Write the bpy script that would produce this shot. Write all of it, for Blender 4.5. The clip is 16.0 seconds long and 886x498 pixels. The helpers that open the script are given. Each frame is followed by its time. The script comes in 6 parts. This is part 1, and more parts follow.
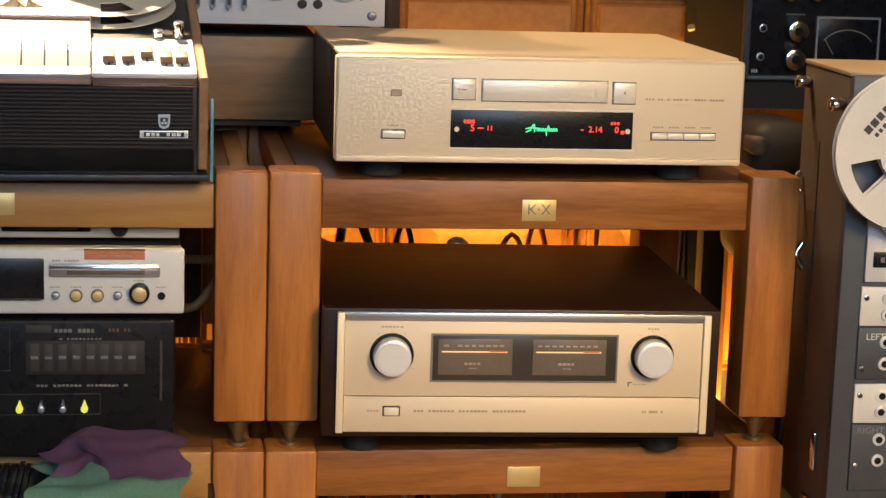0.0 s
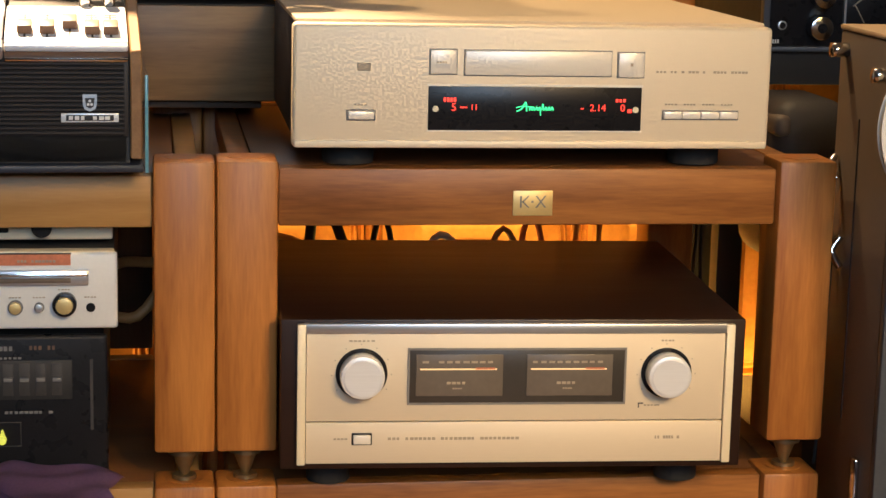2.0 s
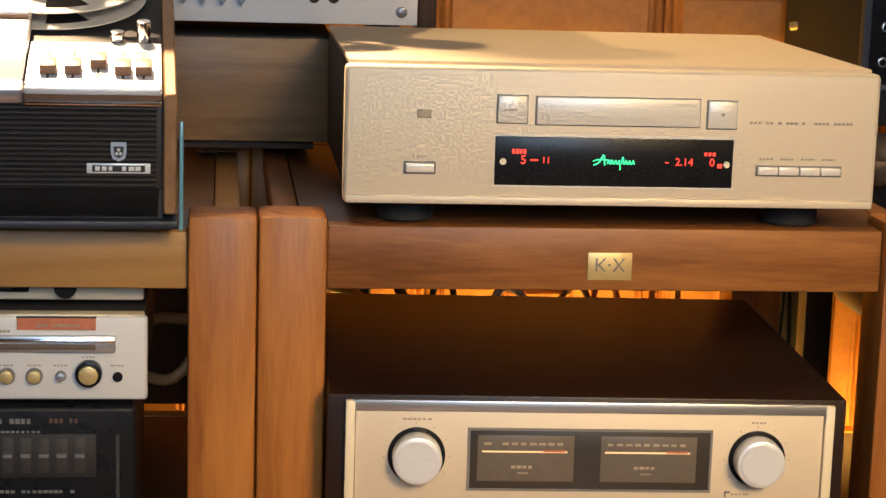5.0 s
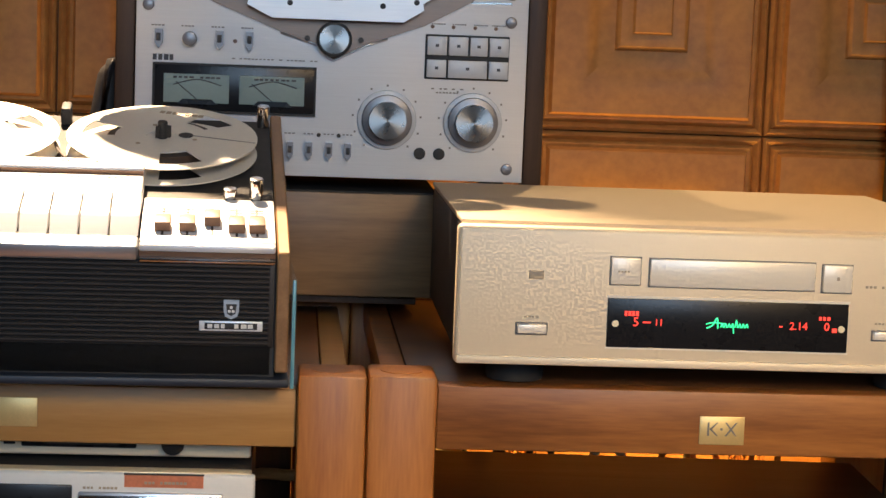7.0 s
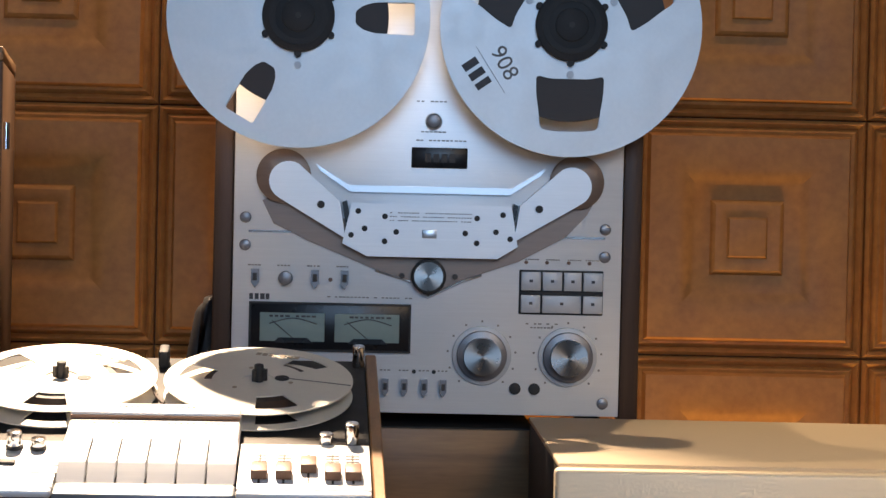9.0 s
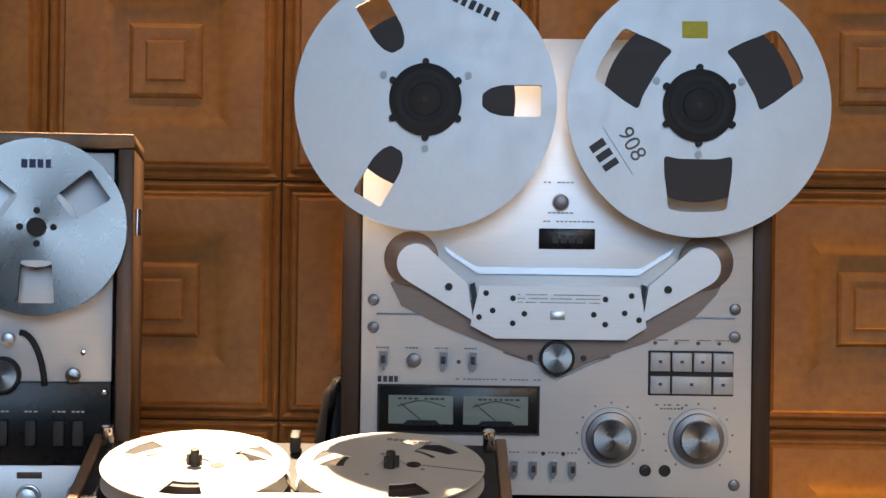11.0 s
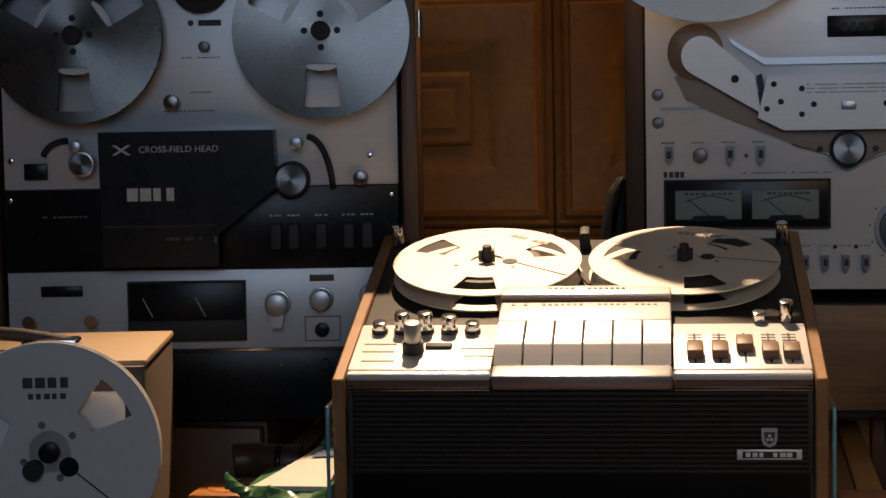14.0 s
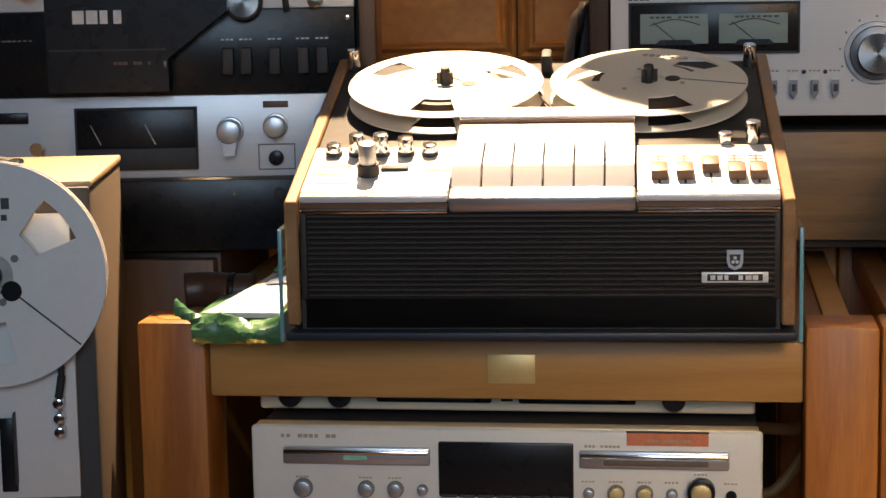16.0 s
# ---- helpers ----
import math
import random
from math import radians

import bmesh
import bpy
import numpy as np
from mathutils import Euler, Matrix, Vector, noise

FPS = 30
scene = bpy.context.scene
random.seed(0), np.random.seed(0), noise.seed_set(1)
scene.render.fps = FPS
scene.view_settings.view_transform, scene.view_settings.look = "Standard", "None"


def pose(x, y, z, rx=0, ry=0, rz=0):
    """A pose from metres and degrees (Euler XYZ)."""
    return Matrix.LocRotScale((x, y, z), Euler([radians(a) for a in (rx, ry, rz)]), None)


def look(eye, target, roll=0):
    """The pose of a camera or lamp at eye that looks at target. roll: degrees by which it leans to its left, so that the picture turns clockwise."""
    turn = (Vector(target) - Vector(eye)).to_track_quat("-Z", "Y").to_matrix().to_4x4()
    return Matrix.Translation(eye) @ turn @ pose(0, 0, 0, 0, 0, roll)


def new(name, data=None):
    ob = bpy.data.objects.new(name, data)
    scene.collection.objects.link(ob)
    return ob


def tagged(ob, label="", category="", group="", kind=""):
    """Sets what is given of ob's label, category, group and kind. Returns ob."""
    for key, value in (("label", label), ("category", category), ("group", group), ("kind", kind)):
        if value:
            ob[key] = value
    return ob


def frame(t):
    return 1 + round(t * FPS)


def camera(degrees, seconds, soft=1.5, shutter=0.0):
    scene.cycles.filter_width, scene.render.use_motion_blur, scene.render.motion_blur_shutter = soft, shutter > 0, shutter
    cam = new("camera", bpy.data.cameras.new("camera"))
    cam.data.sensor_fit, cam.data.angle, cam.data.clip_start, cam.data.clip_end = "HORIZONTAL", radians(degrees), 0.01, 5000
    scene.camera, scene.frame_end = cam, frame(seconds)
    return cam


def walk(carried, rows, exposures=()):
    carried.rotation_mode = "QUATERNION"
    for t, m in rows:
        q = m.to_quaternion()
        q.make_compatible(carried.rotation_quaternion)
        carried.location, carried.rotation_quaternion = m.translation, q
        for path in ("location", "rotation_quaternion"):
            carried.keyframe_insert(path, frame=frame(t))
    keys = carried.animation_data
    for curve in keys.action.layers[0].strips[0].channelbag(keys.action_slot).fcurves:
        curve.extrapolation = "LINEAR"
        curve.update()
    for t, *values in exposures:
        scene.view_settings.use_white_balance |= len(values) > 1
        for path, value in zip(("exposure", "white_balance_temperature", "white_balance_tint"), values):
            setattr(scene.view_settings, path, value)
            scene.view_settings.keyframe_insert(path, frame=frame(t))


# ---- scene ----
# ---- camera and walk ----
cam = camera(25.5, 16.0)
PATH = [
    (0, (-0.202, -2.19, 0.992), (0.091, -0.244, 0.634), 1.8),
    (0.5, (-0.206, -2.19, 0.995), (0.096, -0.249, 0.62), 2.1),
    (1, (-0.197, -2.193, 0.987), (0.103, -0.25, 0.617), 1.9),
    (1.5, (-0.158, -2.013, 0.969), (0.133, -0.07, 0.595), 1.5),
    (2, (-0.133, -1.875, 0.949), (0.16, 0.068, 0.576), 1.3),
    (2.5, (-0.127, -1.738, 0.918), (0.187, 0.201, 0.542), 1.5),
    (3, (-0.118, -1.702, 0.922), (0.196, 0.236, 0.539), 1.5),
    (3.5, (-0.103, -1.7, 0.913), (0.184, 0.248, 0.565), 1.3),
    (4, (-0.102, -1.688, 0.955), (0.167, 0.258, 0.58), 1.4),
    (6.3, (-0.126, -1.668, 0.969), (0.05, 0.3, 0.662), 1.8),
    (6.5, (-0.132, -1.664, 0.968), (0.043, 0.308, 0.682), 1.7),
    (7, (-0.145, -1.659, 0.98), (0.013, 0.321, 0.751), 2.2),
    (7.5, (-0.146, -1.659, 0.992), (-0.015, 0.329, 0.816), 2.1),
    (8, (-0.149, -1.655, 0.997), (-0.042, 0.337, 0.859), 1.7),
    (8.5, (-0.143, -1.661, 1.006), (-0.064, 0.335, 0.914), 1.3),
    (9, (-0.146, -1.656, 1.021), (-0.09, 0.343, 0.989), 1.3),
    (9.2, (-0.147, -1.657, 1.025), (-0.101, 0.342, 1.016), 1.4),
    (11.3, (-0.175, -1.652, 1.056), (-0.252, 0.347, 1.072), 0.6),
    (11.5, (-0.178, -1.655, 1.051), (-0.274, 0.342, 1.061), 0.5),
    (12, (-0.192, -1.652, 1.043), (-0.339, 0.343, 1.025), 0.2),
    (12.5, (-0.2, -1.648, 1.041), (-0.406, 0.34, 0.982), -0.2),
    (13, (-0.205, -1.649, 1.035), (-0.455, 0.333, 0.937), -0.6),
    (13.5, (-0.212, -1.647, 1.029), (-0.491, 0.329, 0.905), -0.8),
    (14, (-0.217, -1.64, 1.018), (-0.513, 0.332, 0.864), -1.0),
    (14.5, (-0.212, -1.598, 1.004), (-0.507, 0.372, 0.821), -1.2),
    (15, (-0.212, -1.596, 0.995), (-0.494, 0.372, 0.78), -1.2),
    (15.5, (-0.216, -1.589, 0.989), (-0.487, 0.376, 0.73), -1.0),
    (16, (-0.217, -1.588, 0.979), (-0.479, 0.372, 0.683), -1.0),
]
EXPOSURES = [(0.0, -0.12, 6650, 10), (4.0, -0.10, 6700, 10), (6.5, -0.15, 6500, 10), (7.5, -0.3, 6300, 11), (9.0, -0.62, 5850, 11), (11.5, -0.48, 6450, 11),
             (12.2, -0.55, 6700, 11), (12.6, -1.1, 6850, 13), (13.0, -2.0, 6950, 17), (14.0, -2.15, 6800, 17), (15.2, -2.1, 6800, 16), (15.6, -1.6, 6700, 14), (16.0, -0.5, 6900, 13)]
walk(cam, [(t, look(eye, target, roll)) for t, eye, target, roll in PATH], EXPOSURES)
# ---- world, light, exposure ----
world = bpy.data.worlds.new("room_light")
world.use_nodes = True
scene.world = world
wn = world.node_tree.nodes
wn["Background"].inputs[0].default_value = (0.55, 0.62, 0.72, 1)
wn["Background"].inputs[1].default_value = 0.02


def lamp(name, kind, place, target, watts, colour, size=0.1, size_y=0.0, cone=40, blend=0.5):
    data = bpy.data.lights.new(name, kind)
    data.energy, data.color = watts, colour
    if kind == "AREA":
        data.shape, data.size, data.size_y = "RECTANGLE", size, size_y or size
    else:
        data.shadow_soft_size = size
    if kind == "SPOT":
        data.spot_size, data.spot_blend = radians(cone), blend
    ob = new(name, data)
    ob.matrix_world = look(place, target)
    return ob


WARM = (1.0, 0.72, 0.42)
lamp("ceiling_spot_recorder", "SPOT", (-0.53, 0.87, 2.36), (-0.40, 0.0, 0.80), 1350, (1.0, 0.71, 0.44), 0.016, cone=37, blend=1.0)
lamp("ceiling_spot_player", "SPOT", (-0.21, 0.90, 2.36), (0.30, 0.10, 0.80), 62, (1.0, 0.68, 0.36), 0.016, cone=34, blend=0.7)
lamp("ceiling_spot_left", "SPOT", (-1.25, 0.88, 2.36), (-0.85, 0.05, 0.90), 70, (1.0, 0.70, 0.40), 0.02, cone=30, blend=0.7)
lamp("ceiling_spot_right", "SPOT", (0.24, 0.83, 2.36), (0.45, 0.05, 0.78), 85, (1.0, 0.72, 0.40), 0.016, cone=40, blend=0.7)
w = lamp("room_window", "AREA", (0.05, -3.6, 1.85), (-0.10, 0.4, 1.05), 16.5, (0.52, 0.74, 1.0), 1.2, 1.2)
w.data.spread = radians(90)
# Warm lamp added unseen behind the camera; it brightens the rack fronts.
w = lamp("added_front_lamp", "AREA", (0.95, -2.75, 1.85), (0.25, 0.0, 0.30), 3.9, (1.0, 0.67, 0.32), 0.8, 0.8)
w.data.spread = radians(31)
# One unseen strip added to brighten the wall, in place of spot spill.
w = lamp("added_wall_wash", "AREA", (-0.35, 0.64, 2.42), (-0.35, 0.98, 1.35), 2.1, (1.0, 0.66, 0.34), 2.2, 0.06)
w.data.spread = radians(62)
# Small lamp added out of sight for the orange glow inside the left rack.
lamp("added_rack_glow", "AREA", (-0.626, 0.12, 0.365), (-0.63, 0.14, 0.60), 0.30, (1.0, 0.58, 0.12), 0.02, 0.02)
lamp("rack_strip_lamp", "AREA", (0.44, 0.86, 0.14), (0.44, 0.98, 0.42), 10.0, (1.0, 0.58, 0.12), 0.80, 0.03)

# ---- materials ----


def material(name, base, rough=0.5, metal=0.0, vary=0.15, scale=30.0, bump=0.0, stretch=(1, 1, 1), coat=0.0, dark=None):
    m = bpy.data.materials.new(name)
    m.use_nodes = True
    n, l = m.node_tree.nodes, m.node_tree.links
    b = n["Principled BSDF"]
    b.inputs["Roughness"].default_value, b.inputs["Metallic"].default_value = rough, metal
    b.inputs["Coat Weight"].default_value = coat
    co = n.new("ShaderNodeTexCoord")
    mp = n.new("ShaderNodeMapping")
    mp.inputs["Scale"].default_value = stretch
    l.new(co.outputs["Object"], mp.inputs[0])
    fine, broad = n.new("ShaderNodeTexNoise"), n.new("ShaderNodeTexNoise")
    for node, sc in ((fine, scale * 6), (broad, scale)):
        node.inputs["Scale"].default_value, node.inputs["Detail"].default_value = sc, 4
        l.new(mp.outputs[0], node.inputs[0])
    mix = n.new("ShaderNodeMix")
    mix.inputs[0].default_value = 0.5
    l.new(fine.outputs["Fac"], mix.inputs[2]), l.new(broad.outputs["Fac"], mix.inputs[3])
    ramp = n.new("ShaderNodeValToRGB")
    lo = dark or tuple(c * (1 - vary) for c in base)
    hi = tuple(min(1, c * (1 + vary * 0.6)) for c in base)
    ramp.color_ramp.elements[0].position, ramp.color_ramp.elements[0].color = 0.32, (*lo, 1)
    ramp.color_ramp.elements[1].position, ramp.color_ramp.elements[1].color = 0.68, (*hi, 1)
    l.new(mix.outputs[0], ramp.inputs[0]), l.new(ramp.outputs[0], b.inputs["Base Color"])
    rr = n.new("ShaderNodeMapRange")
    rr.inputs["To Min"].default_value, rr.inputs["To Max"].default_value = rough * 0.85, min(1, rough * 1.15)
    l.new(broad.outputs["Fac"], rr.inputs[0]), l.new(rr.outputs[0], b.inputs["Roughness"])
    if bump:
        bp = n.new("ShaderNodeBump")
        bp.inputs["Strength"].default_value, bp.inputs["Distance"].default_value = bump, 0.002
        l.new(mix.outputs[0], bp.inputs["Height"]), l.new(bp.outputs[0], b.inputs["Normal"])
    return m


def wood(name, light, dark, axis, rough=0.4, scale=1.0, rings=9.0):
    """Grain along an axis of the object: long streaks, wandering bands, fine pores."""
    m = bpy.data.materials.new(name)
    m.use_nodes = True
    n, l = m.node_tree.nodes, m.node_tree.links
    b = n["Principled BSDF"]
    b.inputs["Coat Weight"].default_value, b.inputs["Coat Roughness"].default_value = 0.05, 0.3
    b.inputs["Specular IOR Level"].default_value = 0.35
    co, mp, info, add = n.new("ShaderNodeTexCoord"), n.new("ShaderNodeMapping"), n.new("ShaderNodeObjectInfo"), n.new("ShaderNodeVectorMath")
    mp.inputs["Scale"].default_value = tuple(0.09 if i == axis else 1.0 for i in range(3))
    sc = n.new("ShaderNodeVectorMath")
    sc.operation = "SCALE"
    sc.inputs[0].default_value = (7.0, 5.0, 3.0)
    l.new(info.outputs["Random"], sc.inputs["Scale"])
    l.new(co.outputs["Object"], add.inputs[0]), l.new(sc.outputs[0], add.inputs[1]), l.new(add.outputs[0], mp.inputs[0])
    band, pore, big = n.new("ShaderNodeTexNoise"), n.new("ShaderNodeTexNoise"), n.new("ShaderNodeTexNoise")
    band.inputs["Scale"].default_value, band.inputs["Distortion"].default_value, band.inputs["Detail"].default_value = rings * 5 * scale, 0.7, 3
    pore.inputs["Scale"].default_value, pore.inputs["Detail"].default_value = 420 * scale, 4
    big.inputs["Scale"].default_value, big.inputs["Detail"].default_value = 9 * scale, 2
    for node in (band, pore, big):
        l.new(mp.outputs[0], node.inputs[0])
    m1, m2 = n.new("ShaderNodeMix"), n.new("ShaderNodeMix")
    m1.inputs[0].default_value, m2.inputs[0].default_value = 0.30, 0.35
    l.new(band.outputs["Fac"], m1.inputs[2]), l.new(pore.outputs["Fac"], m1.inputs[3])
    l.new(m1.outputs[0], m2.inputs[2]), l.new(big.outputs["Fac"], m2.inputs[3])
    ramp = n.new("ShaderNodeValToRGB")
    ramp.color_ramp.elements[0].position, ramp.color_ramp.elements[0].color = 0.36, (*dark, 1)
    ramp.color_ramp.elements[1].position, ramp.color_ramp.elements[1].color = 0.62, (*light, 1)
    l.new(m2.outputs[0], ramp.inputs[0]), l.new(ramp.outputs[0], b.inputs["Base Color"])
    rr = n.new("ShaderNodeMapRange")
    rr.inputs["To Min"].default_value, rr.inputs["To Max"].default_value = rough * 0.8, rough * 1.25
    l.new(m1.outputs[0], rr.inputs[0]), l.new(rr.outputs[0], b.inputs["Roughness"])
    bp = n.new("ShaderNodeBump")
    bp.inputs["Strength"].default_value, bp.inputs["Distance"].default_value = 0.12, 0.001
    l.new(m1.outputs[0], bp.inputs["Height"]), l.new(bp.outputs[0], b.inputs["Normal"])
    return m


def glow(name, colour, power):
    m = bpy.data.materials.new(name)
    m.use_nodes = True
    b = m.node_tree.nodes["Principled BSDF"]
    b.inputs["Base Color"].default_value = (*[c * 0.4 for c in colour], 1)
    b.inputs["Emission Color"].default_value, b.inputs["Emission Strength"].default_value = (*colour, 1), power
    return m


def clear(name, colour, rough=0.03):
    m = bpy.data.materials.new(name)
    m.use_nodes = True
    b = m.node_tree.nodes["Principled BSDF"]
    b.inputs["Base Color"].default_value, b.inputs["Roughness"].default_value = (*colour, 1), rough
    b.inputs["Alpha"].default_value, b.inputs["Coat Weight"].default_value = 0.10, 0.6
    return m


POST_WOOD = wood("alder_post", (0.52, 0.205, 0.046), (0.28, 0.090, 0.019), 2, 0.42)
RAIL_WOOD = wood("alder_rail", (0.40, 0.160, 0.042), (0.16, 0.056, 0.015), 0, 0.42)
PINE_RAIL = wood("light_rail", (0.48, 0.265, 0.090), (0.36, 0.18, 0.055), 0, 0.42)
SHELF_WOOD = wood("shelf_wood", (0.20, 0.085, 0.032), (0.11, 0.045, 0.018), 0, 0.35)
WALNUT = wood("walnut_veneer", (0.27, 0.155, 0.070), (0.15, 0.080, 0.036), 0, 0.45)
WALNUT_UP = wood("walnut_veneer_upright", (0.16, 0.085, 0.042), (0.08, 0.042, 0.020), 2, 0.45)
CHEEK = wood("cheek_teak", (0.34, 0.19, 0.085), (0.20, 0.105, 0.045), 1, 0.4)
AMP_CASE = wood("dark_rosewood", (0.026, 0.011, 0.007), (0.013, 0.006, 0.004), 0, 0.42)
CABINET = wood("dark_cabinet", (0.075, 0.040, 0.022), (0.04, 0.02, 0.012), 2, 0.5)
PANEL = material("embossed_panel", (0.58, 0.250, 0.058), 0.58, 0, 0.16, 14, 0.15, dark=(0.45, 0.175, 0.042))
FLOOR = wood("floor_board", (0.16, 0.08, 0.04), (0.09, 0.045, 0.02), 0, 0.4)
PLASTER = material("plaster", (0.55, 0.52, 0.47), 0.9, 0, 0.08, 8, 0.1)
CHAMPAGNE = material("champagne_aluminium", (0.74, 0.63, 0.47), 0.50, 0.18, 0.03, 60, 0.02, (1, 1, 12))
CHAMP_TOP = material("champagne_cover", (0.60, 0.48, 0.33), 0.78, 0.0, 0.04, 90, 0.04)
CHAMP_KEY = material("champagne_key", (0.82, 0.76, 0.66), 0.35, 0.15, 0.03, 60, 0, (1, 1, 9))
CREAM = material("cream_trim", (0.85, 0.74, 0.52), 0.4, 0.1, 0.03, 40)
SILVER = material("brushed_silver", (0.77, 0.78, 0.80), 0.36, 0.22, 0.05, 60, 0.03, (0.15, 1, 8))
SILVER_DK = material("satin_silver", (0.55, 0.56, 0.58), 0.34, 0.8, 0.06, 60, 0.02, (0.2, 1, 8))
WHITE_PAINT = material("white_enamel", (0.74, 0.73, 0.70), 0.45, 0.05, 0.04, 40)
REEL_SILVER = material("satin_reel", (0.62, 0.62, 0.62), 0.42, 0.35, 0.04, 40, 0.01)
REEL_CREAM = material("cream_reel", (0.74, 0.70, 0.62), 0.45, 0.1, 0.04, 40)
CHROME = material("chrome", (0.72, 0.72, 0.72), 0.14, 1.0, 0.04, 30)
GUNMETAL = material("gunmetal", (0.20, 0.19, 0.195), 0.36, 0.5, 0.06, 60)
KEY_GREY = material("key_grey", (0.50, 0.51, 0.53), 0.45, 0.15, 0.05, 60)
SPUN = material("spun_aluminium", (0.23, 0.222, 0.212), 0.28, 1.0, 0.05, 60)
tn = SPUN.node_tree.nodes.new("ShaderNodeTangent")
tn.direction_type, tn.axis = "RADIAL", "Y"
SPUN.node_tree.links.new(tn.outputs[0], SPUN.node_tree.nodes["Principled BSDF"].inputs["Tangent"])
SPUN.node_tree.nodes["Principled BSDF"].inputs["Anisotropic"].default_value = 0.75
BRASS = material("brass_plate", (0.72, 0.54, 0.24), 0.42, 0.55, 0.08, 80, 0.05)
SPIKE = material("bronze_spike", (0.30, 0.22, 0.12), 0.35, 0.8, 0.1, 80)
BLACK = material("black_lacquer", (0.013, 0.013, 0.015), 0.28, 0.0, 0.25, 50)
BLACK.node_tree.nodes["Principled BSDF"].inputs["Specular IOR Level"].default_value = 0.25
SMOKED = material("smoked_glass", (0.050, 0.044, 0.038), 0.30, 0.0, 0.1, 30)
MATTE = material("matte_black", (0.022, 0.021, 0.021), 0.65, 0.0, 0.25, 80, 0.05)
CHARCOAL = material("charcoal_vinyl", (0.045, 0.040, 0.038), 0.6, 0.0, 0.25, 160, 0.25)
RUBBER = material("rubber", (0.02, 0.02, 0.02), 0.8)
GREY = material("grey_print", (0.20, 0.19, 0.18), 0.6)
DARK_PRINT = material("dark_print", (0.06, 0.055, 0.06), 0.6)
NAVY_PRINT = material("navy_print", (0.05, 0.06, 0.16), 0.6)
WHITE_PRINT = material("white_print", (0.72, 0.72, 0.70), 0.6)
PALE_PRINT = material("faint_print", (0.40, 0.33, 0.24), 0.6)
TAPE = material("brown_tape", (0.035, 0.022, 0.016), 0.55, 0.0, 0.2, 40, 0.0, (0.3, 1, 14))
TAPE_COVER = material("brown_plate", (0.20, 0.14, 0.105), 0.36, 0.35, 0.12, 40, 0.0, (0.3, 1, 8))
METER_FACE = material("meter_paper", (0.25, 0.32, 0.295), 0.6, 0, 0.05, 30)
METER_DIM = material("dim_meter", (0.15, 0.125, 0.10), 0.3, 0, 0.1, 30)
NAVY = material("navy_board", (0.014, 0.020, 0.034), 0.5, 0, 0.2, 60)
GRILL = material("brown_grille", (0.021, 0.015, 0.011), 0.6, 0, 0.25, 60, 0.1)
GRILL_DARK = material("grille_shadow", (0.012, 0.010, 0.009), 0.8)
BROWN_KEY = material("brown_slider", (0.16, 0.085, 0.05), 0.5)
YELLOW = material("yellow_sticker", (0.80, 0.68, 0.06), 0.6)
PURPLE = material("purple_cloth", (0.27, 0.15, 0.31), 0.95, 0, 0.2, 300, 0.6)
TEAL = material("mint_cloth", (0.30, 0.62, 0.50), 0.95, 0, 0.2, 300, 0.6)
# Portable case tops: lighter than TAUPE, the light on them put into the colour.
LIT_VINYL = material("lit_top_vinyl", (0.46, 0.33, 0.20), 0.6, 0, 0.15, 200, 0.3)
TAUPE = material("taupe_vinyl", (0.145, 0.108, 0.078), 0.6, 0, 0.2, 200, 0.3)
LEATHER = material("brown_leather", (0.060, 0.030, 0.020), 0.42, 0, 0.25, 60, 0.25)
SLATE = material("slate_panel", (0.070, 0.080, 0.095), 0.5, 0.1, 0.15, 60)
GREEN_BAG = material("green_wrapper", (0.07, 0.20, 0.09), 0.3, 0, 0.3, 60, 0.3)
PAPER = material("paper", (0.62, 0.60, 0.54), 0.85, 0, 0.06, 40)
BLUE_INK = material("blue_ink", (0.10, 0.15, 0.25), 0.8)
ORANGE_LABEL = material("orange_label", (0.62, 0.20, 0.10), 0.6, 0, 0.2, 60)
CABLE_TAN = material("tan_cable", (0.45, 0.22, 0.08), 0.5)
RED_GLOW = glow("red_segments", (1.0, 0.05, 0.03), 2.2)
GREEN_GLOW = glow("green_logo", (0.05, 1.0, 0.35), 2.0)
YELLOW_GLOW = glow("yellow_lamp", (0.85, 0.85, 0.12), 0.8)
METER_GLOW = glow("meter_line", (1.0, 0.62, 0.30), 1.1)
EDGE = material("acrylic_edge", (0.15, 0.36, 0.42), 0.2, 0, 0.1, 60)
ACRYLIC = clear("acrylic_sheet", (0.70, 0.90, 0.95))
HAZE = clear("clear_plastic", (0.92, 0.92, 0.92), 0.08)

# ---- builders ----


def thing(name, place, label, category, turn=0.0, group="", kind=""):
    ob = new(name)
    ob.empty_display_size = 0.05
    ob.matrix_world = pose(*place, 0, 0, turn)
    return tagged(ob, label, category, group, kind)


def sharpen(bm, angle=0.6):
    for f in bm.faces:
        f.smooth = True
    for e in bm.edges:
        e.smooth = len(e.link_faces) == 2 and e.calc_face_angle(3.2) < angle


def part(name, bm, mat, parent=None, label="", place=None):
    """Links a bmesh as ONE mesh object under a thing or a part."""
    sharpen(bm)
    me = bpy.data.meshes.new(name)
    bm.to_mesh(me)
    bm.free()
    me.materials.append(mat)
    ob = new(name, me)
    if place:
        ob.matrix_world = pose(*place)
    if parent is not None:
        ob.parent = parent
    return tagged(ob, label)


def B():
    return bmesh.new()


